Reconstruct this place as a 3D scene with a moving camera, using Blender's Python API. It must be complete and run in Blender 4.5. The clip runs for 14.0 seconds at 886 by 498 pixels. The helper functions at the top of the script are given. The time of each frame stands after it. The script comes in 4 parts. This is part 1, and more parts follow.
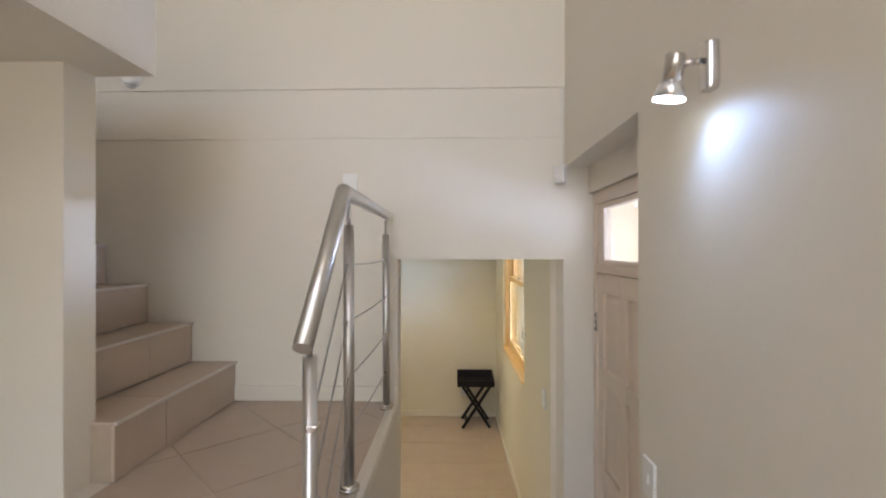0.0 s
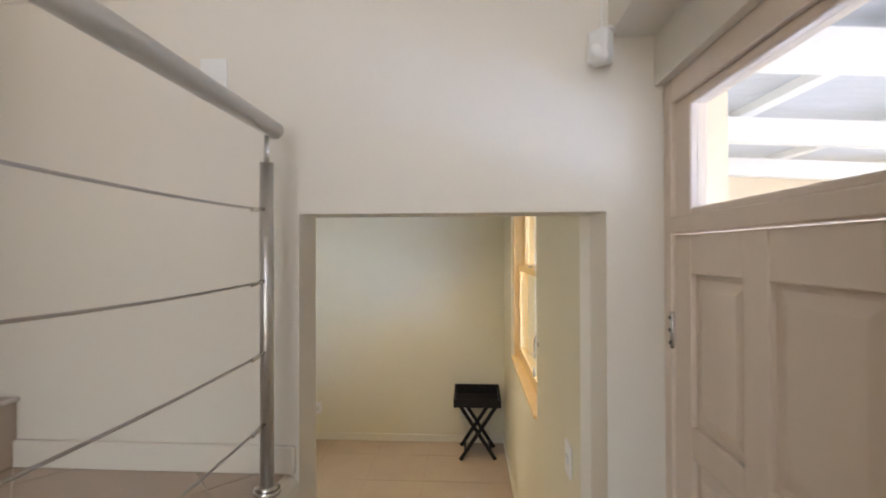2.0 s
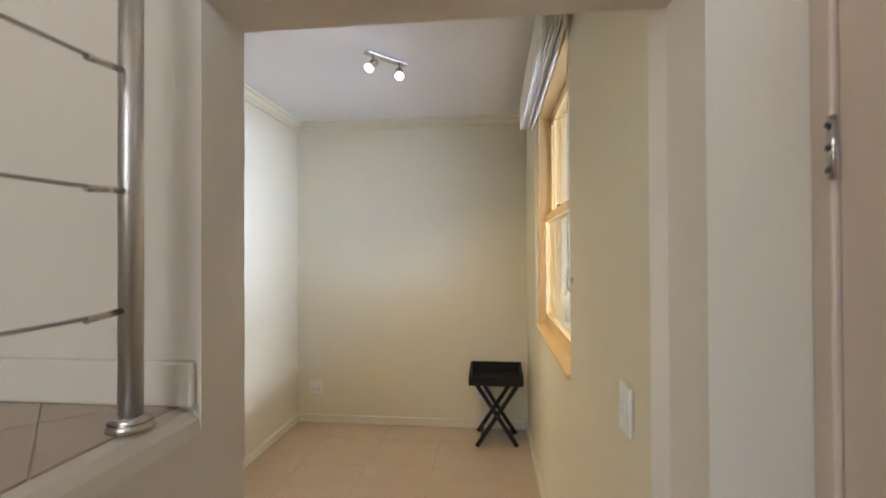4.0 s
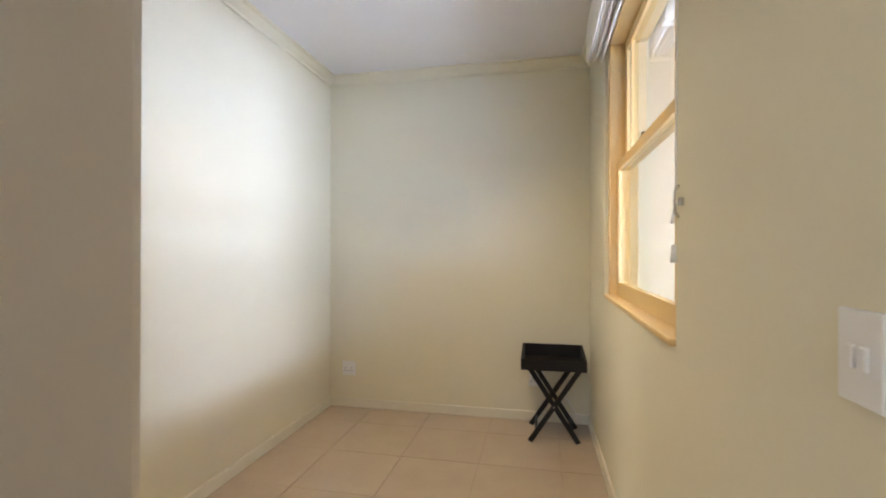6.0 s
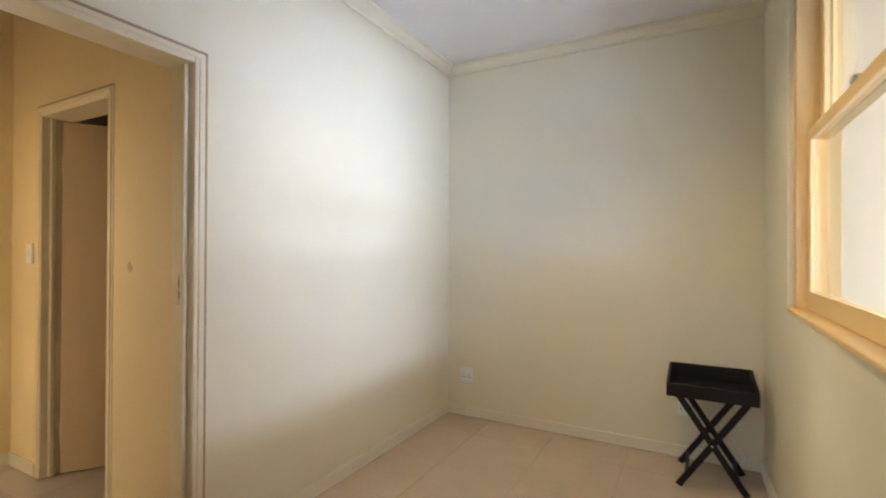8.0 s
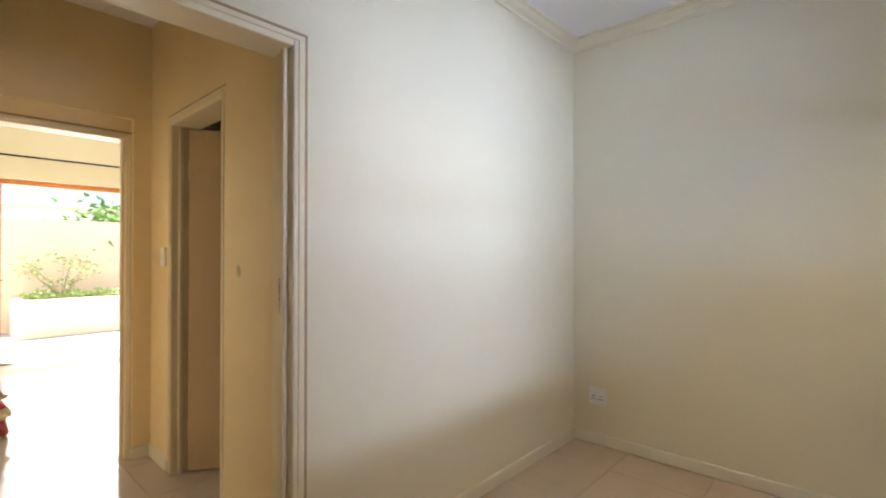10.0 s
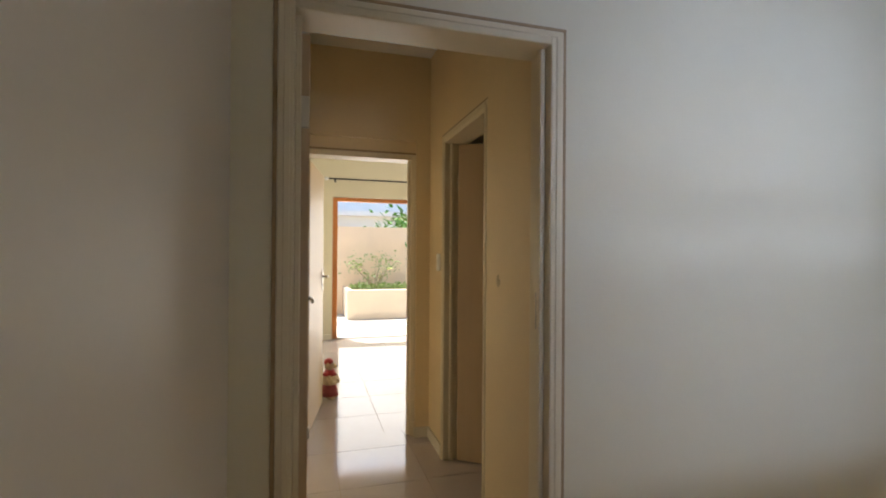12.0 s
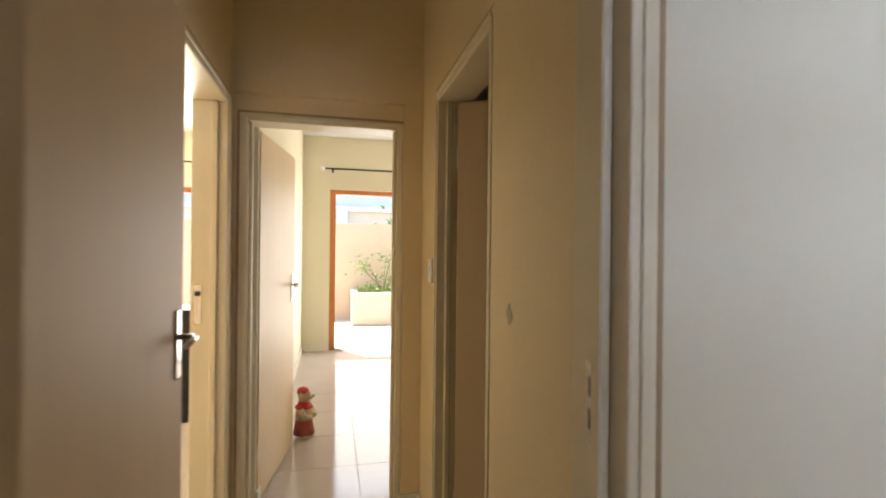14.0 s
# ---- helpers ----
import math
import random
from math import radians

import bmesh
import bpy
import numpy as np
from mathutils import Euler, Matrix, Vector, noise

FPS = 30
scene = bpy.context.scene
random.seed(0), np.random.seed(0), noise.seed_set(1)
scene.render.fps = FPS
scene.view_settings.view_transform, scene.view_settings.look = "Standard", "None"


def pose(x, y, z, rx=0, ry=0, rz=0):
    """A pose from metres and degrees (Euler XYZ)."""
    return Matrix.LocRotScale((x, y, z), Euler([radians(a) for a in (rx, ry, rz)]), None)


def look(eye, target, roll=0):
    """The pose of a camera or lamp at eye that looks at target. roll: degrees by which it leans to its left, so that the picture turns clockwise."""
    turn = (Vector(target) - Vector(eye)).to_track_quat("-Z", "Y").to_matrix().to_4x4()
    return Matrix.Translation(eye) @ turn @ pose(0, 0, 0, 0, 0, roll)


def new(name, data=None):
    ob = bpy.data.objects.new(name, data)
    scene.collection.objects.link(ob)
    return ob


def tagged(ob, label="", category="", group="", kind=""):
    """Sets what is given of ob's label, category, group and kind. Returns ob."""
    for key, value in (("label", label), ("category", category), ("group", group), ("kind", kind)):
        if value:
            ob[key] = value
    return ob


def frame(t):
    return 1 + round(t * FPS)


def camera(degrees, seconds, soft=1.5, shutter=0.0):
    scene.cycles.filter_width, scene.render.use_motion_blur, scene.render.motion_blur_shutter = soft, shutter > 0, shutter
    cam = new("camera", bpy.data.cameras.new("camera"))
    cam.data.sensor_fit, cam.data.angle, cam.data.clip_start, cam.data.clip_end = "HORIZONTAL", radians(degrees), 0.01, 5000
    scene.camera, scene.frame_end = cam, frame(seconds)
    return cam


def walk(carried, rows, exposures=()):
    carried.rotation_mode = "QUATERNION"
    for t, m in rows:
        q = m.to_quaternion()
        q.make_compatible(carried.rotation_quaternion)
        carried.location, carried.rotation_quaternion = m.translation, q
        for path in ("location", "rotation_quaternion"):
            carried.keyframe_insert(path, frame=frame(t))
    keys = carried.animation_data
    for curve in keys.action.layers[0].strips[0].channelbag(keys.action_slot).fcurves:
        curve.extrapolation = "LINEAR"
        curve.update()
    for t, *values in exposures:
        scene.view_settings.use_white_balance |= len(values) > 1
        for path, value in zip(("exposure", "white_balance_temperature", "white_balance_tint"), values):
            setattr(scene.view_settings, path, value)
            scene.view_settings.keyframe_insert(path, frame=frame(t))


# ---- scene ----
cam = camera(87.3, 14.0, soft=1.9, shutter=0.5)
PATH = [
    (0, (0.201, -0.097, 2.102), (0.154, 1.902, 2.108), -0.1),
    (0.5, (0.23, 0.213, 2.064), (0.169, 2.212, 2.066), -0.1),
    (1, (0.321, 0.546, 2.017), (0.252, 2.544, 2.017), -0.0),
    (1.5, (0.386, 0.815, 1.987), (0.291, 2.812, 1.994), -0.2),
    (2, (0.409, 1.084, 1.941), (0.286, 3.08, 1.948), -0.2),
    (2.5, (0.409, 1.28, 1.874), (0.282, 3.276, 1.882), -0.2),
    (3, (0.402, 1.435, 1.761), (0.272, 3.431, 1.775), -0.0),
    (3.5, (0.448, 1.531, 1.655), (0.277, 3.524, 1.672), -0.1),
    (6, (0.37, 2.136, 1.313), (-0.042, 4.093, 1.319), 0.1),
    (6.5, (0.381, 2.282, 1.292), (-0.128, 4.217, 1.295), 0.2),
    (7, (0.4, 2.418, 1.282), (-0.235, 4.314, 1.287), 0.2),
    (7.5, (0.39, 2.454, 1.289), (-0.399, 4.292, 1.296), 0.3),
    (8, (0.385, 2.483, 1.297), (-0.574, 4.238, 1.305), 0.3),
    (10.5, (0.09, 2.815, 1.293), (-1.433, 4.111, 1.31), 0.1),
    (11, (0.052, 2.839, 1.307), (-1.672, 3.853, 1.321), 0.3),
    (11.5, (0.041, 2.839, 1.321), (-1.813, 3.589, 1.334), 0.4),
    (12, (0.022, 2.852, 1.344), (-1.9, 3.408, 1.354), 0.4),
    (12.5, (-0.045, 2.909, 1.369), (-1.983, 3.403, 1.379), 0.5),
    (13, (-0.245, 3.003, 1.38), (-2.189, 3.469, 1.385), 0.7),
    (13.5, (-0.49, 3.101, 1.385), (-2.436, 3.563, 1.386), 0.7),
    (14, (-0.81, 3.233, 1.373), (-2.756, 3.697, 1.374), 0.6),
]
walk(cam, [(t, look(eye, target, roll)) for t, eye, target, roll in PATH],
     exposures=[(0.0, 2.25, 6500, 10), (3.5, 2.25, 6600, 10), (6.0, 2.4, 6500, 10), (7.5, 2.35, 6650, 10), (8.2, 2.3, 6600, 10), (10.5, 1.9, 6400, 10), (11.5, 1.28, 6250, 10), (12.5, 1.22, 6250, 10), (14.0, 1.6, 6350, 10)])


# ---- world, sun and lamps ----
world = bpy.data.worlds.new("sky")
scene.world = world
world.use_nodes = True
wn = world.node_tree
sky = wn.nodes.new("ShaderNodeTexSky")
sky.sky_type = 'NISHITA'
sky.sun_disc = False
sky.sun_elevation = radians(70.5)
sky.sun_rotation = radians(234.6)
wn.nodes["Background"].inputs["Strength"].default_value = 0.15
wn.links.new(sky.outputs[0], wn.nodes["Background"].inputs["Color"])


def lamp(name, kind, m, power, color, **more):
    data = bpy.data.lights.new(name, kind)
    data.energy, data.color = power, color
    if kind == 'AREA':
        data.shape, data.size, data.size_y = 'RECTANGLE', more["size"][0], more["size"][1]
    if kind == 'SPOT':
        data.spot_size, data.spot_blend, data.shadow_soft_size = radians(more["cone"]), more["blend"], more["soft"]
    ob = new(name, data)
    ob.matrix_world = m
    return ob


sun = lamp("sun", 'SUN', look((0, 0, 0), (0.272, 0.193, -0.943)), 5.0, (1.0, 0.95, 0.87))
sun.data.angle = radians(0.5)
# added fill strips out past the porch, imitating sky and ground bounce
lamp("porch_sky_fill", 'AREA', look((4.5, 3.2, 2.25), (0.0, 3.5, 1.70)), 11.5, (0.555, 0.67, 1.0), size=(3.4, 0.30)).data.spread = radians(85)
lamp("porch_bounce_fill", 'AREA', look((4.5, 3.2, 0.80), (0.0, 3.5, 1.20)), 9.5, (0.555, 0.67, 1.0), size=(3.4, 0.4)).data.spread = radians(85)
lamp("porch_bounce_fill", 'AREA', look((4.5, -1.6, 0.85), (0.9, 1.9, 1.40)), 5.2, (0.42, 0.60, 1.0), size=(4.0, 0.4)).data.spread = radians(50)
# added fill lamps for the hall, at unseen openings behind the camera
lamp("gallery_fill_light", 'AREA', look((-0.4, -2.95, 4.1), (-0.5, 2.2, 3.2)), 7.8, (0.95, 0.92, 1.0), size=(2.2, 1.2))
lamp("hall_fill_light", 'AREA', look((-0.6, -2.95, 1.9), (-0.7, 1.5, 2.2)), 4, (0.90, 0.93, 1.0), size=(2.4, 1.2))
# daylight standing in the door openings, the lounge one boosted to fill the corridor
lamp("patio_door_light", 'AREA', look((-7.12, 4.45, 1.12), (-5.0, 4.3, 1.30)), 22, (1.0, 0.94, 0.86), size=(2.3, 2.0))
lamp("lounge_door_light", 'AREA', look((-7.12, 1.0, 1.2), (-5.0, 1.0, 1.0)), 80, (1.0, 0.93, 0.80), size=(1.4, 2.0))
# electric lamps
lamp("wall_spot_light", 'SPOT', look((0.705, 0.995, 2.425), (0.800, 0.93, 2.20)), 0.50, (0.36, 0.55, 1.0), cone=145, blend=1.0, soft=0.02)
lamp("ceiling_spot_light", 'SPOT', look((-0.275, 4.30, 2.645), (-0.5, 4.3, 1.0)), 3.6, (1.0, 0.73, 0.40), cone=120, blend=0.8, soft=0.03)
lamp("ceiling_spot_light", 'SPOT', look((-0.14, 4.46, 2.645), (0.3, 4.5, 1.0)), 8.0, (1.0, 0.73, 0.40), cone=120, blend=0.8, soft=0.03)


# ---- materials ----
def material(name, color, rough=0.5, metal=0.0, vary=0.06, scale=3.0, fine=60.0, bump=0.05, dist=0.004, piece=0.0, spec=0.5, coat=0.0, stretch=(1, 1, 1)):
    m = bpy.data.materials.new(name)
    m.use_nodes = True
    nt = m.node_tree
    b = nt.nodes["Principled BSDF"]
    b.inputs["Roughness"].default_value = rough
    b.inputs["Metallic"].default_value = metal
    b.inputs["Specular IOR Level"].default_value = spec
    b.inputs["Coat Weight"].default_value = coat
    b.inputs["Coat Roughness"].default_value = 0.06
    geo = nt.nodes.new("ShaderNodeNewGeometry")
    mp = nt.nodes.new("ShaderNodeMapping")
    mp.inputs["Scale"].default_value = stretch
    nt.links.new(geo.outputs["Position"], mp.inputs["Vector"])
    big, small = nt.nodes.new("ShaderNodeTexNoise"), nt.nodes.new("ShaderNodeTexNoise")
    big.inputs["Scale"].default_value, small.inputs["Scale"].default_value = scale, fine
    big.inputs["Detail"].default_value, small.inputs["Detail"].default_value = 4, 6
    for n in (big, small):
        nt.links.new(mp.outputs[0], n.inputs["Vector"])
    add = nt.nodes.new("ShaderNodeMath")
    add.operation = 'MULTIPLY_ADD'
    add.inputs[1].default_value = 0.35
    nt.links.new(small.outputs["Fac"], add.inputs[0])
    nt.links.new(big.outputs["Fac"], add.inputs[2])
    last = add.outputs[0]
    if piece:
        info = nt.nodes.new("ShaderNodeObjectInfo")
        pa = nt.nodes.new("ShaderNodeMath")
        pa.operation = 'MULTIPLY_ADD'
        pa.inputs[1].default_value = piece
        nt.links.new(info.outputs["Random"], pa.inputs[0])
        nt.links.new(last, pa.inputs[2])
        last = pa.outputs[0]
    ramp = nt.nodes.new("ShaderNodeMapRange")
    ramp.inputs[1].default_value, ramp.inputs[2].default_value = 0.35, 1.0 + piece
    ramp.inputs[3].default_value, ramp.inputs[4].default_value = 1 - vary, 1 + vary
    nt.links.new(last, ramp.inputs[0])
    mul = nt.nodes.new("ShaderNodeVectorMath")
    mul.operation = 'SCALE'
    mul.inputs[0].default_value = color
    nt.links.new(ramp.outputs[0], mul.inputs["Scale"])
    nt.links.new(mul.outputs[0], b.inputs["Base Color"])
    rr = nt.nodes.new("ShaderNodeMapRange")
    rr.inputs[3].default_value, rr.inputs[4].default_value = max(rough - 0.06, 0.02), min(rough + 0.06, 1)
    nt.links.new(big.outputs["Fac"], rr.inputs[0])
    nt.links.new(rr.outputs[0], b.inputs["Roughness"])
    if bump:
        bn = nt.nodes.new("ShaderNodeBump")
        bn.inputs["Strength"].default_value, bn.inputs["Distance"].default_value = bump, dist
        nt.links.new(add.outputs[0], bn.inputs["Height"])
        nt.links.new(bn.outputs[0], b.inputs["Normal"])
    return m


def glowing(name, color, strength):
    m = bpy.data.materials.new(name)
    m.use_nodes = True
    b = m.node_tree.nodes["Principled BSDF"]
    b.inputs["Base Color"].default_value = (0.9, 0.9, 0.9, 1)
    b.inputs["Emission Color"].default_value = (*color, 1)
    b.inputs["Emission Strength"].default_value = strength
    return m


def pane_glass():
    m = bpy.data.materials.new("window_glass")
    m.use_nodes = True
    b = m.node_tree.nodes["Principled BSDF"]
    b.inputs["Transmission Weight"].default_value = 1.0
    b.inputs["Roughness"].default_value = 0.0
    b.inputs["IOR"].default_value = 1.45
    b.inputs["Base Color"].default_value = (0.97, 0.98, 0.97, 1)
    return m


WALL = material("cream_wall_paint", (0.745, 0.69, 0.515), 0.55, vary=0.035, scale=1.3, fine=90, bump=0.12, dist=0.006)
HALL = material("pale_hall_paint", (0.76, 0.71, 0.62), 0.5, vary=0.03, scale=1.1, fine=80, bump=0.12, dist=0.006)
# the study's cream paint again, with the corridor's warm light in its colour
WARM_WALL = material("warm_lit_wall_paint", (0.76, 0.61, 0.36), 0.5, vary=0.06, scale=1.8, fine=50, bump=0.2, dist=0.008)
WHITE = material("white_ceiling_paint", (0.82, 0.81, 0.79), 0.7, vary=0.02, scale=2, fine=60, bump=0.05)
TRIM = material("cream_gloss_trim", (0.76, 0.71, 0.58), 0.3, vary=0.03, scale=4, fine=70, bump=0.06)
FRAME = material("cream_gloss_frame", (0.76, 0.67, 0.48), 0.45, vary=0.03, scale=5, fine=60, bump=0)
WINWOOD = material("yellow_cream_window_paint", (0.74, 0.52, 0.22), 0.45, vary=0.05, scale=6, fine=60, bump=0.08)
DOORP = material("pale_pink_beige_door_paint", (0.78, 0.66, 0.55), 0.4, vary=0.04, scale=4, fine=45, bump=0.1, stretch=(3, 3, 0.5))
LEAF = material("beige_veneer_door", (0.58, 0.43, 0.26), 0.58, vary=0.05, scale=3, fine=40, bump=0.05, stretch=(6, 6, 0.5))
PALELEAF = material("pale_yellow_veneer_door", (0.70, 0.54, 0.32), 0.45, vary=0.05, scale=3, fine=40, bump=0.05, stretch=(6, 6, 0.5))
HINGE = material("cream_painted_hinge", (0.70, 0.64, 0.52), 0.45, vary=0.08, scale=20, bump=0.1)
TILE = material("beige_polished_tile", (0.52, 0.42, 0.32), 0.2, vary=0.07, scale=5, fine=40, bump=0.02, piece=0.25)
GLOSS = material("pale_polished_tile", (0.50, 0.43, 0.38), 0.09, vary=0.05, scale=5, fine=40, bump=0.01, piece=0.2)
STEPT = material("beige_stair_tile", (0.50, 0.40, 0.32), 0.35, vary=0.09, scale=6, fine=40, bump=0.05, piece=0.3)
GROUT = material("brown_grout", (0.42, 0.335, 0.255), 0.9, vary=0.1, scale=9, bump=0.1)
STEEL = material("brushed_stainless_steel", (0.60, 0.59, 0.58), 0.36, 1.0, vary=0.06, scale=8, fine=160, bump=0.04, dist=0.001)
CHROME = material("satin_chrome", (0.66, 0.64, 0.62), 0.22, 1.0, vary=0.05, scale=12, fine=150, bump=0.02)
WIRE = material("steel_wire", (0.42, 0.40, 0.38), 0.4, 0.9, vary=0.1, scale=40)
PLASTIC = material("white_plastic", (0.82, 0.81, 0.78), 0.35, vary=0.02, scale=12, bump=0.02)
DARKP = material("dark_grey_plastic", (0.05, 0.05, 0.05), 0.5, vary=0.1, scale=20)
BLACKW = material("black_stained_wood", (0.010, 0.008, 0.007), 0.55, spec=0.3, vary=0.25, scale=9, fine=60, bump=0.15, stretch=(1, 1, 4))
CLOTH = material("ivory_blind_cloth", (0.80, 0.76, 0.68), 0.85, vary=0.05, scale=10, fine=300, bump=0.2)
ORANGE = material("orange_varnished_wood", (0.55, 0.20, 0.05), 0.35, vary=0.2, scale=5, fine=60, bump=0.1, stretch=(4, 4, 0.6))
BLACKM = material("black_metal_rod", (0.02, 0.02, 0.02), 0.4, 0.6, vary=0.1)
PLASTER = material("sandy_outdoor_plaster", (0.78, 0.61, 0.43), 0.85, vary=0.08, scale=2, fine=60, bump=0.3, dist=0.01)
BUFF = material("pale_outdoor_plaster", (0.78, 0.66, 0.50), 0.85, vary=0.06, scale=2, fine=60, bump=0.3, dist=0.01)
OFFWH = material("white_outdoor_plaster", (0.8, 0.79, 0.76), 0.85, vary=0.05, scale=2, fine=60, bump=0.2)
PAVE = material("pale_concrete_paving", (0.52, 0.48, 0.42), 0.8, vary=0.12, scale=3, fine=50, bump=0.2)
EARTH = material("dry_earth", (0.30, 0.24, 0.16), 0.95, vary=0.25, scale=0.7, fine=20, bump=0.4, dist=0.02)
BEAM = material("white_painted_timber", (0.82, 0.80, 0.77), 0.5, vary=0.04, scale=5, bump=0.1)
SHEET = material("grey_corrugated_roof_sheet", (0.50, 0.51, 0.55), 0.5, 0.2, vary=0.08, scale=4, bump=0.05)
GREEN = material("green_leaf", (0.11, 0.24, 0.03), 0.5, vary=0.5, scale=14, fine=60, bump=0.1)
LIME = material("light_green_leaf", (0.20, 0.30, 0.05), 0.5, vary=0.5, scale=14, fine=60, bump=0.1)
BARK = material("grey_brown_bark", (0.22, 0.16, 0.10), 0.9, vary=0.3, scale=20)
FIGURE = material("painted_resin_figure", (0.5, 0.36, 0.22), 0.55, vary=0.4, scale=22, fine=90, bump=0.4)
# shadow along the door frames' outer edge, put into the bead's colour
SHADE_EDGE = material("brown_shadow_edge", (0.40, 0.28, 0.15), 0.6, vary=0.2, scale=8)
GLASS = pane_glass()
BULB = glowing("lit_bulb_cool", (0.85, 0.92, 1.0), 2.2)
BULBW = glowing("lit_bulb_warm", (1.0, 0.9, 0.75), 2.2)


# ---- mesh helpers ----
def box(bm, x0, x1, y0, y1, z0, z1, m=None):
    v = [bm.verts.new((x, y, z)) for z in (z0, z1) for x, y in ((x0, y0), (x1, y0), (x1, y1), (x0, y1))]
    if m is not None:
        for p in v:
            p.co = m @ p.co
    for f in ((3, 2, 1, 0), (4, 5, 6, 7), (0, 1, 5, 4), (1, 2, 6, 5), (2, 3, 7, 6), (3, 0, 4, 7)):
        bm.faces.new([v[i] for i in f])
    return bm


def prism(bm, poly, z0, z1):
    lo = [bm.verts.new((x, y, z0)) for x, y in poly]
    hi = [bm.verts.new((x, y, z1)) for x, y in poly]
    n = len(poly)
    bm.faces.new(lo[::-1])
    bm.faces.new(hi)
    for i in range(n):
        bm.faces.new((lo[i], lo[(i + 1) % n], hi[(i + 1) % n], hi[i]))
    return bm


def tube(bm, points, r, seg=16, r_end=None):
    pts = [Vector(p) for p in points]
    rings = []
    for i, p in enumerate(pts):
        a = pts[max(i - 1, 0)]
        b = pts[min(i + 1, len(pts) - 1)]
        q = (b - a).to_track_quat('Z', 'Y')
        rad = r if r_end is None else r + (r_end - r) * i / (len(pts) - 1)
        if 0 < i < len(pts) - 1:
            half = (pts[i] - pts[i - 1]).angle(pts[i + 1] - pts[i]) / 2
            rad = rad / max(math.cos(half), 0.5) if half > 0.15 else rad
        rings.append([bm.verts.new(p + q @ Vector((rad * math.cos(2 * math.pi * k / seg), rad * math.sin(2 * math.pi * k / seg), 0))) for k in range(seg)])
    for ra, rb in zip(rings, rings[1:]):
        for k in range(seg):
            f = bm.faces.new((ra[k], ra[(k + 1) % seg], rb[(k + 1) % seg], rb[k]))
            f.smooth = seg > 6
    bm.faces.new(rings[0][::-1])
    bm.faces.new(rings[-1])
    return bm


def ball(bm, c, rx, ry, rz, seg=14):
    bmesh.ops.create_uvsphere(bm, u_segments=seg, v_segments=max(seg // 2, 6), radius=1.0,
                              matrix=Matrix.Translation(c) @ Matrix.Diagonal((rx, ry, rz, 1)))
    return bm


def soft_edges(bm, w, seg=2):
    bmesh.ops.bevel(bm, geom=list(bm.edges), offset=w, segments=seg, affect='EDGES', profile=0.5, clamp_overlap=True)
    return bm


def mesh_of(name, bm, mat):
    me = bpy.data.meshes.new(name)
    bmesh.ops.recalc_face_normals(bm, faces=list(bm.faces))
    bm.to_mesh(me)
    bm.free()
    for one in (mat if isinstance(mat, (list, tuple)) else [mat]):
        me.materials.append(one)
    return me


def part(name, bm, mat, parent, label=""):
    ob = new(name, mesh_of(name, bm, mat))
    ob.parent = parent
    return tagged(ob, label)


def thing(name, label, category, group="", kind="", at=(0, 0, 0)):
    ob = new(name)
    ob.location = at
    ob.empty_display_size = 0.1
    return tagged(ob, label, category, group, kind)


def solid(name, bm, mat, label, category, kind="structure", group=""):
    return tagged(new(name, mesh_of(name, bm, mat)), label, category, group, kind)


def boxes(*rows):
    bm = bmesh.new()
    for r in rows:
        box(bm, *r)
    return bm


def one(x0, x1, y0, y1, z0, z1, w=0.0, seg=2):
    bm = box(bmesh.new(), x0, x1, y0, y1, z0, z1)
    return soft_edges(bm, w, seg) if w else bm


def rounded_sheet(profile, y0, y1):
    """A profile of (x, z) drawn along y."""
    bm = bmesh.new()
    a = [bm.verts.new((x, y0, z)) for x, z in profile]
    b = [bm.verts.new((x, y1, z)) for x, z in profile]
    n = len(profile)
    for i in range(n):
        bm.faces.new((a[i], a[(i + 1) % n], b[(i + 1) % n], b[i]))
    bm.faces.new(a)
    bm.faces.new(b[::-1])
    return bm


# ---- plan ----
BACK = 2.452          # hall face of the wall with the low opening
SOUTH = 2.64          # its face in the study
LEFT, FAR = -1.38, 5.80
RIGHT = 0.805
LOW, HALLZ, LAND = 0.0, 0.645, 1.275
CEIL = 2.775


def right_x(y):
    return 0.765 - 0.030 * (y - SOUTH) / (FAR - SOUTH)


# ---- structure: floors under the tiles ----
solid("floor_lower", boxes((-7.39, 0.96, -0.8, 6.6, -0.25, -0.004)), GROUT, "brown grout bed under the polished beige floor tiles", "floor")
solid("floor_hall", boxes((-2.25, -1.10, -3.0, 1.42, 0.40, HALLZ), (-1.10, RIGHT, -3.0, 0.76, 0.40, HALLZ), (-0.11, RIGHT, 0.76, 0.95, 0.40, HALLZ)),
      TILE, "beige tiled floor of the upper hall", "floor")
for n, (y0, z1) in enumerate(((0.95, 0.43), (1.23, 0.215))):
    solid("step_down", boxes((-0.11, RIGHT, y0, y0 + 0.28, 0.0, z1)), STEPT, "beige tiled step leading down to the low opening", "step", group="steps down")
for n, (y0, y1, z1) in enumerate(((0.76, 0.98, 0.855), (0.98, 1.20, 1.065))):
    solid("step_up", boxes((-1.10, -0.11, y0, y1, 0.40, z1)), STEPT, "beige tiled step leading up to the landing", "step", group="steps up")

# landing, with a rounded plaster edge above the passage
prof = [(-1.40, 0.0), (-0.11, 0.0), (-0.11, LAND - 0.05), (-0.116, LAND - 0.025), (-0.132, LAND - 0.010), (-0.155, LAND - 0.004), (-1.40, LAND - 0.004)]
solid("landing", rounded_sheet(prof, 1.20, BACK), HALL, "plastered stair landing with a rounded edge above the passage", "landing")

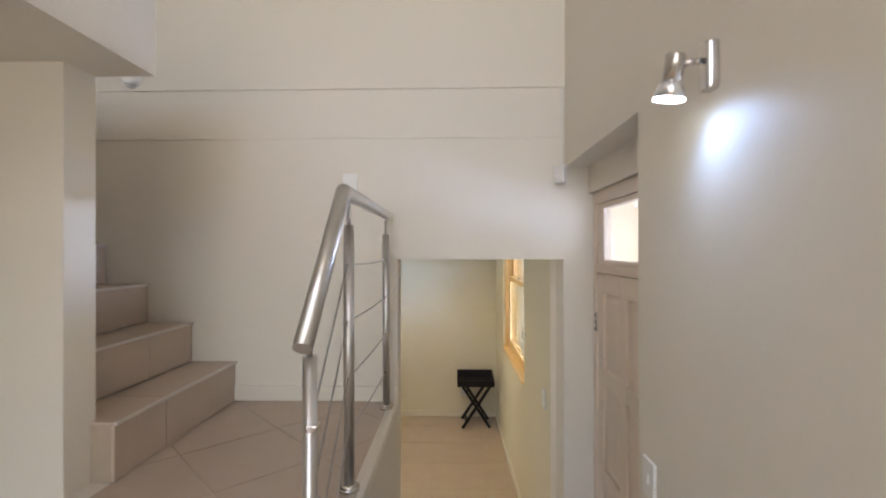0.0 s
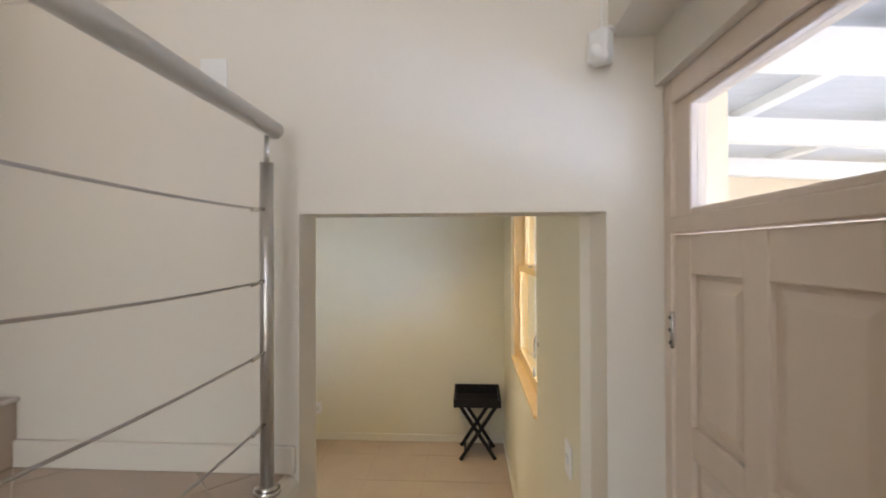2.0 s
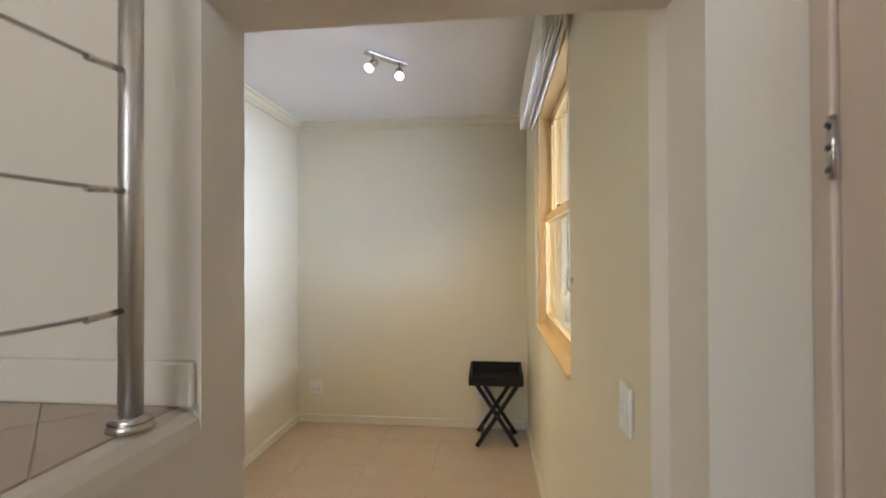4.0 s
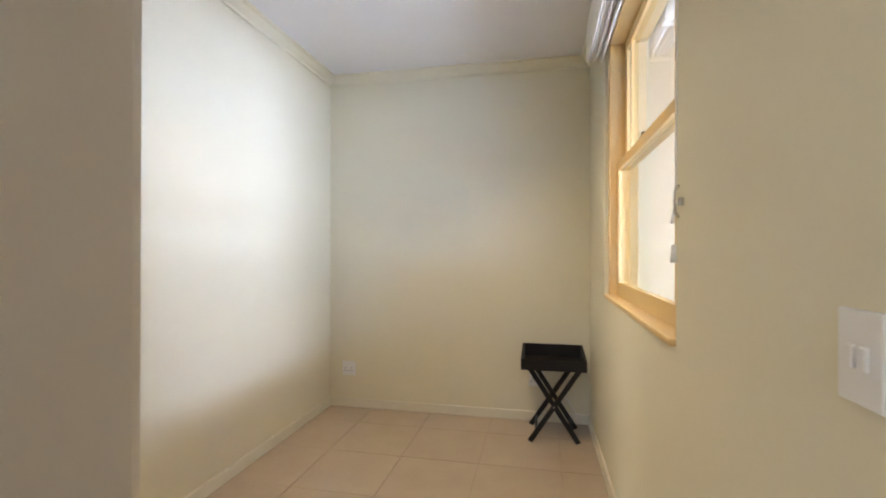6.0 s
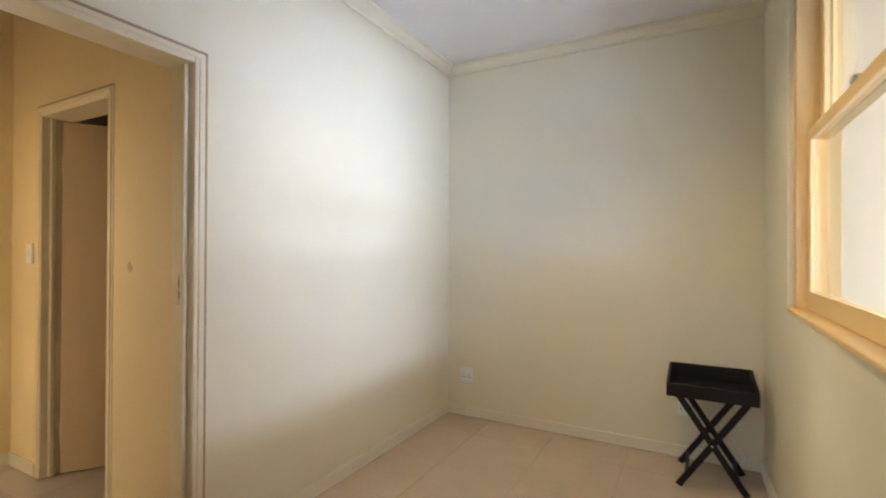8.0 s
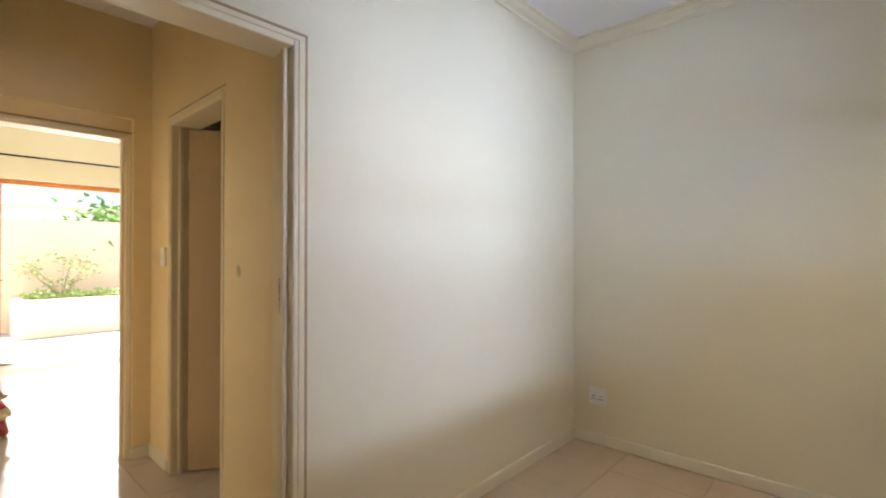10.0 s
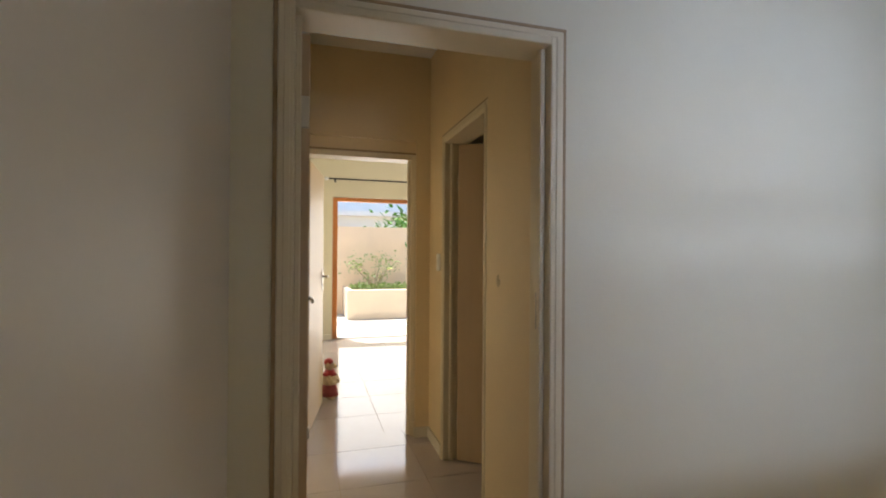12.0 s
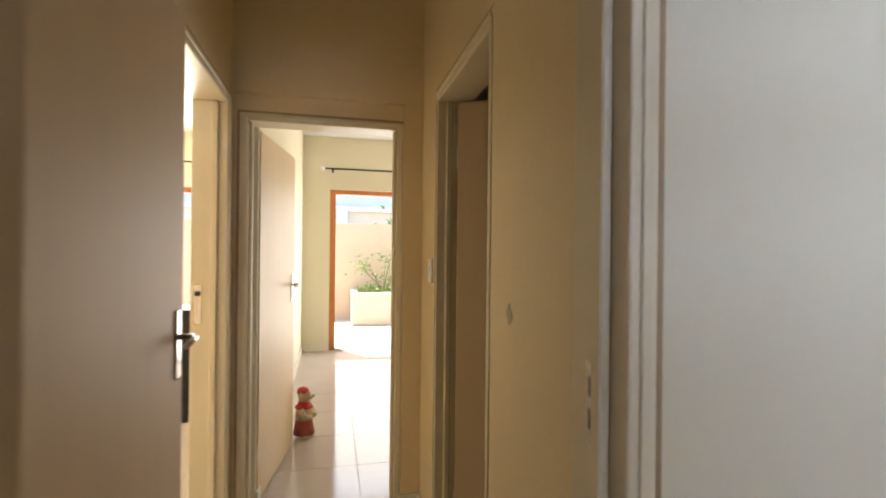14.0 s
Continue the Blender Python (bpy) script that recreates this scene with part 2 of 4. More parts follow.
# ---- structure: walls of the hall ----
bm = prism(bmesh.new(), [(-2.40, BACK), (-0.11, BACK), (-0.11, 2.605), (-0.125, 2.632), (-0.15, SOUTH), (-2.40, SOUTH)], 0.0, 2.99)
for a in ((-0.11, 0.798, BACK, 2.60, 2.052, 2.99), (-2.25, RIGHT + 0.4, BACK - 0.014, SOUTH, 2.99, 5.2)):
    box(bm, *a)
prism(bm, [(0.798, BACK), (1.06, BACK), (1.06, SOUTH), (right_x(SOUTH), SOUTH), (0.788, 2.60)], 0.0, 2.99)
solid("wall_back", bm, HALL, "pale cream plastered wall with a low opening and an overhanging upper part", "wall")
solid("wall_band", boxes((-2.25, RIGHT, BACK - 0.005, BACK, 2.719, 2.99)), HALL, "slightly proud plaster band with a hairline joint below", "wall")
solid("wall_hall_right", boxes((RIGHT, 1.06, -3.0, 1.44, 0.0, 5.2), (RIGHT, 1.06, 1.44, BACK, 2.556, 5.2)), HALL, "pale plastered hall wall with a deep door recess", "wall")
solid("wall_recess_head", boxes((0.935, 1.06, 1.44, BACK, 2.412, 2.556)), HALL, "painted strip of wall above the transom window", "wall")
bm = boxes((-2.25, -1.10, 1.42, 1.56, HALLZ, 2.735))
solid("wall_stair_side", bm, HALL, "free end of the plastered wall beside the stairs", "wall")
solid("bulkhead", boxes((-2.25, -0.88, -3.0, 1.56, 2.735, 3.05)), HALL, "plastered edge of the upper floor overhanging the hall", "wall")
solid("wall_hall_left", boxes((-2.40, -2.25, -3.0, SOUTH, 0.0, 5.2)), HALL, "plain plastered end wall of the hall", "wall")
# unseen wall, both openings added to go with the hall fill lamps
solid("wall_hall_behind", boxes((-2.40, 1.06, -3.2, -3.0, 0.0, 1.3), (-2.40, 1.06, -3.2, -3.0, 2.5, 3.5), (-2.40, 1.06, -3.2, -3.0, 4.7, 5.2), (-2.40, -1.8, -3.2, -3.0, 1.3, 2.5), (0.6, 1.06, -3.2, -3.0, 1.3, 2.5),
                                (-2.40, -1.55, -3.2, -3.0, 3.5, 4.7), (0.75, 1.06, -3.2, -3.0, 3.5, 4.7)), HALL, "plain unseen hall wall with two openings added for fill light", "wall")
# unseen slabs, added only to block the sun at the hall openings
solid("sun_blocker_hall", boxes((-2.9, 1.6, -4.3, -3.2, 2.62, 2.72), (-2.9, 1.6, -4.3, -3.2, 4.85, 4.95)), OFFWH, "plain unseen slabs added to keep sun out of the hall openings", "eaves")
solid("ceiling_hall", boxes((-2.40, 1.25, -3.2, SOUTH, 5.2, 5.35)), WHITE, "white ceiling high above the stairs", "ceiling")

# ---- structure: walls of the study ----
bm = bmesh.new()
WY0, WY1, WZ0, WZ1 = 3.60, 5.04, 1.032, 2.56
for y0, y1, z0, z1 in ((SOUTH, WY0, 0.0, 2.9), (WY1, FAR + 0.15, 0.0, 2.9), (WY0, WY1, 0.0, WZ0), (WY0, WY1, WZ1, 2.9)):
    prism(bm, [(right_x(y0), y0), (1.0, y0), (1.0, y1), (right_x(y1), y1)], z0, z1)
solid("wall_study_right", bm, WALL, "cream plastered study wall with a sash window", "wall")
solid("wall_study_far", boxes((LEFT - 0.13, 1.0, FAR, FAR + 0.15, 0.0, 2.9)), WALL, "cream plastered end wall of the study", "wall")
DY0, DY1, DZ = 2.81, 3.628, 2.04
bm = boxes((LEFT - 0.13, LEFT, SOUTH, DY0 - 0.02, 0, 2.9), (LEFT - 0.13, LEFT, DY1 + 0.02, FAR, 0, 2.9), (LEFT - 0.13, LEFT, DY0 - 0.02, DY1 + 0.02, DZ + 0.02, 2.9))
solid("wall_study_left", bm, [WALL], "cream plastered study wall with a doorway to the corridor", "wall")
solid("ceiling_study", boxes((LEFT, right_x(FAR) + 0.03, SOUTH, FAR, CEIL, 2.9)), WHITE, "flat white study ceiling", "ceiling")


def cove(bm, p0, p1, inward):
    """A cornice of small steps between two points along a wall."""
    (xa, ya), (xb, yb), (ix, iy) = p0, p1, inward
    pr = ((0.0, -0.075), (0.012, -0.075), (0.016, -0.060), (0.034, -0.044), (0.052, -0.020), (0.066, -0.014), (0.068, 0.0), (0.0, 0.0))
    ra = [bm.verts.new((xa + ix * d, ya + iy * d, CEIL + h)) for d, h in pr]
    rb = [bm.verts.new((xb + ix * d, yb + iy * d, CEIL + h)) for d, h in pr]
    for i in range(len(pr)):
        j = (i + 1) % len(pr)
        bm.faces.new((ra[i], ra[j], rb[j], rb[i]))
    bm.faces.new(ra)
    bm.faces.new(rb[::-1])


bm = bmesh.new()
cove(bm, (LEFT, SOUTH), (LEFT, FAR), (1, 0))
cove(bm, (LEFT, FAR), (right_x(FAR), FAR), (0, -1))
cove(bm, (right_x(SOUTH), SOUTH), (right_x(FAR), FAR), (-1, 0))
cove(bm, (LEFT, SOUTH), (right_x(SOUTH), SOUTH), (0, 1))
solid("trim_cornice", bm, WALL, "narrow cream cornice under the study ceiling", "cornice")


def skirting(name, x0, x1, y0, y1, z0, h, mat, label):
    """A board with a rounded upper edge, its box given."""
    bm = one(x0, x1, y0, y1, z0, z0 + h, 0.006, 2)
    return solid(name, bm, mat, label, "baseboard")


SK = "cream painted baseboard along the wall"
skirting("baseboard", LEFT, LEFT + 0.016, DY1 + 0.07, FAR, 0.0, 0.075, TRIM, SK)
skirting("baseboard", LEFT + 0.016, 0.735, FAR - 0.016, FAR, 0.0, 0.075, TRIM, SK)
bm = bmesh.new()
prism(bm, [(right_x(SOUTH) - 0.016, SOUTH), (right_x(SOUTH), SOUTH), (right_x(FAR), FAR - 0.016), (right_x(FAR) - 0.016, FAR - 0.016)], 0.0, 0.075)
solid("baseboard", soft_edges(bm, 0.005), TRIM, SK, "baseboard")
skirting("baseboard", LEFT + 0.016, -0.11, SOUTH, SOUTH + 0.016, 0.0, 0.075, TRIM, SK)
skirting("baseboard", -1.01, -0.118, BACK - 0.018, BACK, LAND, 0.085, HALL, "pale painted baseboard along the landing")

# ---- structure: corridor and rooms beyond ----
CY0, CY1, CX = 2.75, 3.70, -3.29
bm = boxes((-2.36, LEFT - 0.13, CY0 - 0.13, CY0, 0, 2.9), (CX - 0.13, -3.14, CY0 - 0.13, CY0, 0, 2.9), (-3.14, -2.36, CY0 - 0.13, CY0, 2.05, 2.9))
solid("wall_corridor_left", bm, WARM_WALL, "cream corridor wall coloured by warm light, with a doorway", "wall")
bm = boxes((-2.04, LEFT - 0.13, 3.665, CY1 + 0.13, 0, 2.9), (-2.11, -2.04, CY1, CY1 + 0.13, 0, 2.9), (CX - 0.13, -2.87, CY1, CY1 + 0.13, 0, 2.9), (-2.87, -2.11, CY1, CY1 + 0.13, 2.05, 2.9))
solid("wall_corridor_right", bm, WARM_WALL, "uneven cream plastered corridor wall coloured by warm light, with a doorway", "wall")
FY0, FY1 = 2.82, 3.566
bm = boxes((CX - 0.13, CX, CY0, FY0 - 0.02, 0, 2.9), (CX - 0.13, CX, FY1 + 0.02, CY1, 0, 2.9), (CX - 0.13, CX, FY0 - 0.02, FY1 + 0.02, 2.03, 2.9))
solid("wall_corridor_end", bm, WARM_WALL, "cream wall at the corridor's end coloured by warm light, with a doorway", "wall")
bm = boxes((CX, CX + 0.035, CY0, CY1, 2.139, 2.75), (CX, CX + 0.035, 3.60, CY1, 0, 2.139))
solid("wall_corridor_end_reveal", bm, WARM_WALL, "thicker plaster standing proud around the end doorway", "wall")
solid("ceiling_corridor", boxes((CX, LEFT - 0.13, CY0, CY1, 2.75, 2.9)), WHITE, "plain white corridor ceiling", "ceiling")
solid("baseboard", soft_edges(boxes((CX + 0.035, CX + 0.05, 3.585, CY1, 0, 0.075)), 0.004), TRIM, SK, "baseboard")
solid("baseboard", soft_edges(boxes((CX + 0.05, -2.91, CY1 - 0.015, CY1, 0, 0.075)), 0.004), TRIM, SK, "baseboard")

PX = -7.19
bm = boxes((PX - 0.2, PX, 2.85, 3.20, 0, 2.9), (PX - 0.2, PX, 5.7, 6.6, 0, 2.9), (PX - 0.2, PX, 3.20, 5.7, 2.16, 2.9),
           (PX - 0.2, PX, 1.78, 2.85, 0, 2.9), (PX - 0.2, PX, -0.8, 0.2, 0, 2.9), (PX - 0.2, PX, 0.2, 1.78, 2.12, 2.9))
solid("wall_patio_side", bm, WALL, "pale cream outer wall with two wide door openings", "wall")
solid("wall_lounge_divide", boxes((PX, CX - 0.13, 2.72, 2.85, 0, 2.9)), WALL, "pale cream wall of the sunny room", "wall")
solid("wall_sunroom_far", boxes((PX - 0.2, CX - 0.13, 6.6, 6.75, 0, 2.9)), WALL, "plain cream end wall of the sunny room", "wall")
solid("wall_side_room", boxes((CX - 0.13, CX, CY1 + 0.13, 6.6, 0, 2.9), (CX, LEFT - 0.13, 6.6, 6.75, 0, 2.9), (LEFT - 0.2, LEFT - 0.135, 5.96, 6.6, 0, 2.9)), WALL, "plain wall of the dark side room", "wall")
solid("wall_lounge", boxes((PX - 0.2, -1.5, -0.95, -0.8, 0, 2.9)), WALL, "plain wall of the lounge", "wall")
solid("ceiling_rooms", boxes((PX - 0.2, CX - 0.13, 2.85, 6.6, 2.86, 2.9), (CX, LEFT - 0.13, CY1 + 0.13, 6.6, 2.7, 2.9), (PX, -2.40, -0.8, 2.72, 2.8, 2.9)), WHITE, "plain white ceilings of the rooms beyond", "ceiling")
solid("roof", boxes((PX - 0.30, -2.40, -0.95, 6.75, 2.9, 3.1), (-2.40, 1.15, SOUTH, 6.75, 2.9, 3.1)), OFFWH, "flat roof over the low rooms", "roof")
for a in ((PX, PX + 0.016, 2.85, 3.19), (PX + 0.016, CX - 0.13, 2.85, 2.866)):
    solid("baseboard", soft_edges(boxes((*a, 0, 0.08)), 0.004), TRIM, SK, "baseboard")

# ---- stairs going up beside the back wall ----
for n in range(6):
    x1 = -1.01 - 0.245 * n
    z1 = LAND + 0.215 * (n + 1)
    y0 = 1.53 if n == 0 else 1.56
    st = thing("stair_step", "beige tiled stair step with a darker nosing line", "step", "stairs going up", at=(x1, BACK, z1))
    end = max(x1 - 0.245, -2.25)
    base = LAND if n == 0 else z1 - 0.215
    part("core", box(bmesh.new(), end - x1, -0.012, y0 + 0.006 - BACK, 0, base - z1, -0.012), GROUT, st)
    cuts = [y0 - BACK, -0.62 if n % 2 == 0 else -0.36, 0.0] if n < 4 else [y0 - BACK, 0.0]
    for a, b in zip(cuts, cuts[1:]):
        part("riser_tile", one(-0.012, 0.0, a + 0.0015, b - 0.0015, base - z1 + 0.003, -0.013, 0.0015, 1), STEPT, st)
        part("tread_tile", one(end - x1 + 0.001, 0.008, a + 0.0015, b - 0.0015, -0.011, 0.0, 0.002, 1), STEPT, st)
    part("nosing", one(-0.002, 0.011, y0 - BACK, 0, -0.012, 0.0015, 0.002, 1), material("pale_nosing", (0.6, 0.55, 0.5), 0.4) if n == 0 else bpy.data.materials["pale_nosing"], st, "pale metal nosing strip")

# ---- balustrade on the landing ----
rail = thing("balustrade", "brushed stainless steel balustrade with thin wire lines", "balustrade", at=(-0.16, 1.48, LAND))


def rp(x, y, z):
    return (x + 0.16, y - 1.48, z - LAND)


part("handrail", tube(bmesh.new(), [rp(-0.165, 1.015, 1.865), rp(-0.163, 1.430, 2.296), rp(-0.152, 2.385, 2.287)], 0.0245, 24), STEEL, rail)
POSTS = ((-0.165, 1.075, 0.855, 1.835), (-0.163, 1.505, LAND, 2.190), (-0.156, 2.335, LAND, 2.185))
for px, py, z0, z1 in POSTS:
    post = part("post", tube(bmesh.new(), [rp(px, py, z0), rp(px, py, z1)], 0.0185, 20), STEEL, rail)
    part("spigot", tube(bmesh.new(), [rp(px, py, z1), rp(px, py, z1 + 0.075)], 0.007, 10), STEEL, post)
    bm = tube(bmesh.new(), [rp(px, py, z0), rp(px, py, z0 + 0.012)], 0.036, 20)
    tube(bm, [rp(px, py, z0 + 0.012), rp(px, py, z0 + 0.022)], 0.034, 20, 0.021)
    part("base_flange", bm, CHROME, post)
for z in (2.055, 1.86, 1.665, 1.47):
    pts = []
    for k in range(9):
        u = k / 8
        pts.append(rp(-0.163 + 0.007 * u, 1.485 + 0.85 * u, z - 0.008 * 4 * u * (1 - u)))
    wire = part("wire", tube(bmesh.new(), pts, 0.0032, 6), WIRE, rail)
    bm = tube(bmesh.new(), [rp(-0.157, 2.25, z - 0.006), rp(-0.156, 2.315, z)], 0.0055, 8)
    part("tensioner", bm, CHROME, wire)
    part("wire", tube(bmesh.new(), [rp(-0.165, 1.075, z - 0.40), rp(-0.163, 1.485, z)], 0.0032, 6), WIRE, rail)
    part("wire_clip", soft_edges(box(bmesh.new(), -0.012, 0.020, 1.075 - 1.48 - 0.02, 1.075 - 1.48 + 0.02, z - 0.40 - LAND - 0.009, z - 0.40 - LAND + 0.009), 0.004), CHROME, rail)


# ---- switches, sockets, sensors ----
def plate(name, label, category, at, turn, w, h, rockers, pins=False):
    """A wall plate that faces -y at turn 0; its origin is on the wall."""
    t = thing(name, label, category)
    t.matrix_basis = pose(*at, 0, 0, turn)
    part("plate", soft_edges(box(bmesh.new(), -w / 2, w / 2, -0.010, 0, -h / 2, h / 2), 0.003), PLASTIC, t)
    for cx, cz, rw, rh in rockers:
        part("rocker", soft_edges(box(bmesh.new(), cx - rw / 2, cx + rw / 2, -0.0145, -0.0095, cz - rh / 2, cz + rh / 2), 0.0015, 1), PLASTIC, t)
    if pins:
        for cx in (-0.03, 0.02):
            for dx, dz in ((0, 0.012), (-0.011, -0.008), (0.011, -0.008)):
                part("pin_hole", tube(bmesh.new(), [(cx + dx, -0.0108, dz - 0.012), (cx + dx, -0.0095, dz - 0.012)], 0.0045, 10), DARKP, t)
    return t


plate("light_switch", "white plastic light switch with one small rocker", "switch", (-0.369, BACK - 0.001, 2.466), 0, 0.082, 0.118, [(0, 0, 0.016, 0.030)])
plate("light_switch", "white plastic double light switch by the opening", "switch", (right_x(2.8) - 0.001, 2.80, 1.182), -90, 0.085, 0.118, [(-0.012, 0, 0.013, 0.030), (0.012, 0, 0.013, 0.030)])
plate("wall_socket", "white plastic double wall socket low on the wall", "socket", (-1.202, FAR - 0.001, 0.325), 0, 0.118, 0.118, [(-0.03, 0.035, 0.012, 0.02), (0.03, 0.035, 0.012, 0.02)], True)
plate("wall_socket", "white plastic wall socket behind the tray table", "socket", (0.34, FAR - 0.001, 0.325), 0, 0.118, 0.118, [(0.0, 0.035, 0.012, 0.02)], True)
plate("light_switch", "cream plastic light switch in the corridor", "switch", (-3.0, CY1 - 0.001, 1.27), 0, 0.075, 0.115, [(0, 0, 0.014, 0.03)])

plate("light_switch", "white plastic light switch beside the hall door recess", "switch", (RIGHT - 0.001, 1.345, 1.40), -90, 0.082, 0.118, [(0, 0, 0.016, 0.030)])

pir = thing("alarm_sensor", "white plastic alarm sensor in the wall corner", "sensor", at=(0.768, 2.40, 2.505))
pm = pose(0, 0, 0, 0, 0, -38)
part("casing", soft_edges(box(bmesh.new(), -0.030, 0.030, -0.022, 0.028, -0.045, 0.045, pm), 0.010, 3), PLASTIC, pir)
part("lens", ball(bmesh.new(), pm @ Vector((0, -0.019, -0.016)), 0.022, 0.012, 0.020), PLASTIC, pir)
part("top_cap", soft_edges(box(bmesh.new(), -0.034, 0.034, -0.010, 0.032, 0.040, 0.052, pm), 0.004), PLASTIC, pir)
part("cable", tube(bmesh.new(), [(0.012, 0.032, 0.05), (0.018, 0.042, 0.2), (0.020, 0.044, 0.482)], 0.003, 6), PLASTIC, pir)
sd = thing("smoke_detector", "round white smoke detector on the soffit", "detector", at=(-1.58, BACK - 0.015, 3.055))
sd.rotation_euler = (radians(-90), 0, 0)
part("base", tube(bmesh.new(), [(0, 0, 0), (0, 0, -0.012)], 0.05, 24), PLASTIC, sd)
part("cover", tube(bmesh.new(), [(0, 0, -0.012), (0, 0, -0.034), (0, 0, -0.042)], 0.046, 24, 0.03), PLASTIC, sd)

# ---- wall spotlight in the hall ----
sp = thing("wall_spotlight", "brushed metal wall spotlight with a lit reflector bulb", "wall lamp", at=(RIGHT, 0.985, 2.525))
part("backplate", soft_edges(box(bmesh.new(), -0.030, 0, -0.022, 0.022, -0.058, 0.058), 0.009, 3), CHROME, sp)
part("arm", tube(bmesh.new(), [(-0.03, 0.0, 0.012), (-0.055, 0.002, 0.012), (-0.075, 0.004, 0.006)], 0.007, 10), CHROME, sp)
ax = Vector((-0.10, 0.14, -0.95)).normalized()
c0 = Vector((-0.088, 0.006, 0.030))
head = part("lamp_head", tube(bmesh.new(), [c0, c0 + ax * 0.006, c0 + ax * 0.062], 0.0225, 20), CHROME, sp)
bm = tube(bmesh.new(), [c0 + ax * 0.060, c0 + ax * 0.072, c0 + ax * 0.100], 0.021, 24, 0.037)
part("reflector", bm, material("silvered_bulb_glass", (0.8, 0.82, 0.86), 0.15, 0.8, bump=0), head, "silvered bulb neck")
bm = tube(bmesh.new(), [c0 + ax * 0.1005, c0 + ax * 0.1035], 0.0355, 24)
part("bulb_face", bm, BULB, head, "glowing bulb face").visible_shadow = False

# ---- stable-type door with a transom in the hall recess ----
dr = thing("door_hall", "pale pink-beige panelled door with a glazed transom, closed", "door", kind="structure", at=(0.96, BACK, 0.0))
L0, L1 = 1.44 - BACK, 0.0
for nm, a in (("frame_jamb", (0.0, 0.10, -0.048, 0.0, 0.0, 2.412)), ("frame_jamb", (0.0, 0.10, L0, L0 + 0.055, 0.0, 2.412)), ("frame_head", (0.0, 0.10, L0 + 0.055, -0.048, 2.345, 2.412)), ("transom_bar", (-0.006, 0.10, L0 + 0.055, -0.048, 1.985, 2.030))):
    part(nm, one(*a, 0.004), DOORP, dr)
for a in ((0.012, 0.06, -0.135, -0.048, 2.030, 2.345), (0.012, 0.06, L0 + 0.055, L0 + 0.12, 2.030, 2.345), (0.012, 0.06, L0 + 0.12, -0.135, 2.318, 2.345), (0.012, 0.06, L0 + 0.12, -0.135, 2.030, 2.050)):
    part("transom_sash", one(*a, 0.005), DOORP, dr)
part("transom_pane", one(0.030, 0.034, L0 + 0.12, -0.135, 2.050, 2.318), GLASS, dr, "clear transom glass").visible_shadow = False
leaf = part("leaf", boxes((0.022, 0.040, L0 + 0.06, -0.052, 0.01, 1.981)), DOORP, dr)
Y = [2.396, 2.304, 2.077, 1.994, 1.745, 1.505]
Z = [1.981, 1.88, 1.49, 1.413, 0.98, 0.90, 0.22, 0.01]
for a, b in ((Y[0], Y[1]), (Y[2], Y[3]), (Y[4], Y[5])):
    part("stile", one(0.006, 0.0225, b - BACK, a - BACK, 0.01, 1.981, 0.004), DOORP, leaf)
for a, b in ((Y[1], Y[2]), (Y[3], Y[4])):
    for z1, z0 in ((Z[0], Z[1]), (Z[2], Z[3]), (Z[4], Z[5]), (Z[6], Z[7])):
        part("cross_rail", one(0.0063, 0.0225, b - BACK, a - BACK, z0, z1, 0.004), DOORP, leaf)
    for z1, z0 in ((Z[1], Z[2]), (Z[3], Z[4]), (Z[5], Z[6])):
        bm = bmesh.new()
        y0, y1 = b - BACK + 0.022, a - BACK - 0.022
        lo = [bm.verts.new((0.0215, yy, zz)) for yy, zz in ((y0 - 0.008, z0 + 0.014), (y1 + 0.008, z0 + 0.014), (y1 + 0.008, z1 - 0.014), (y0 - 0.008, z1 - 0.014))]
        hi = [bm.verts.new((0.013, yy, zz)) for yy, zz in ((y0 + 0.018, z0 + 0.04), (y1 - 0.018, z0 + 0.04), (y1 - 0.018, z1 - 0.04), (y0 + 0.018, z1 - 0.04))]
        bm.faces.new(hi)
        for i in range(4):
            bm.faces.new((lo[i], lo[(i + 1) % 4], hi[(i + 1) % 4], hi[i]))
        bm.faces.new(lo[::-1])
        part("panel", bm, DOORP, leaf)
for z in (1.72, 0.35):
    hg = part("hinge", tube(bmesh.new(), [(0.000, -0.050, z - 0.05), (0.000, -0.050, z + 0.05)], 0.006, 10), CHROME, dr)
    for dz in (-0.035, 0.0, 0.035):
        part("screw", tube(bmesh.new(), [(-0.008, -0.05, z + dz), (-0.003, -0.05, z + dz)], 0.005, 8), DARKP, hg)

# ---- study window ----
wx = 0.775
wd = thing("window_study", "yellow-cream painted timber sash window, closed", "window", kind="structure", at=(wx, (WY0 + WY1) / 2, WZ0))
wy0, wy1, wh = WY0 - (WY0 + WY1) / 2, WY1 - (WY0 + WY1) / 2, WZ1 - WZ0
for a in ((-0.012, 0.15, wy0 + 0.001, wy0 + 0.045, 0.02, wh), (-0.012, 0.15, wy1 - 0.045, wy1 - 0.001, 0.02, wh), (-0.012, 0.15, wy0 + 0.045, wy1 - 0.045, wh - 0.045, wh)):
    part("window_frame", one(*a, 0.004), WINWOOD, wd)
part("window_sill", soft_edges(boxes((-0.038, 0.15, wy0 + 0.001, wy1 - 0.001, 0.001, 0.024)), 0.006, 2), WINWOOD, wd)
MEET = 1.80 - WZ0


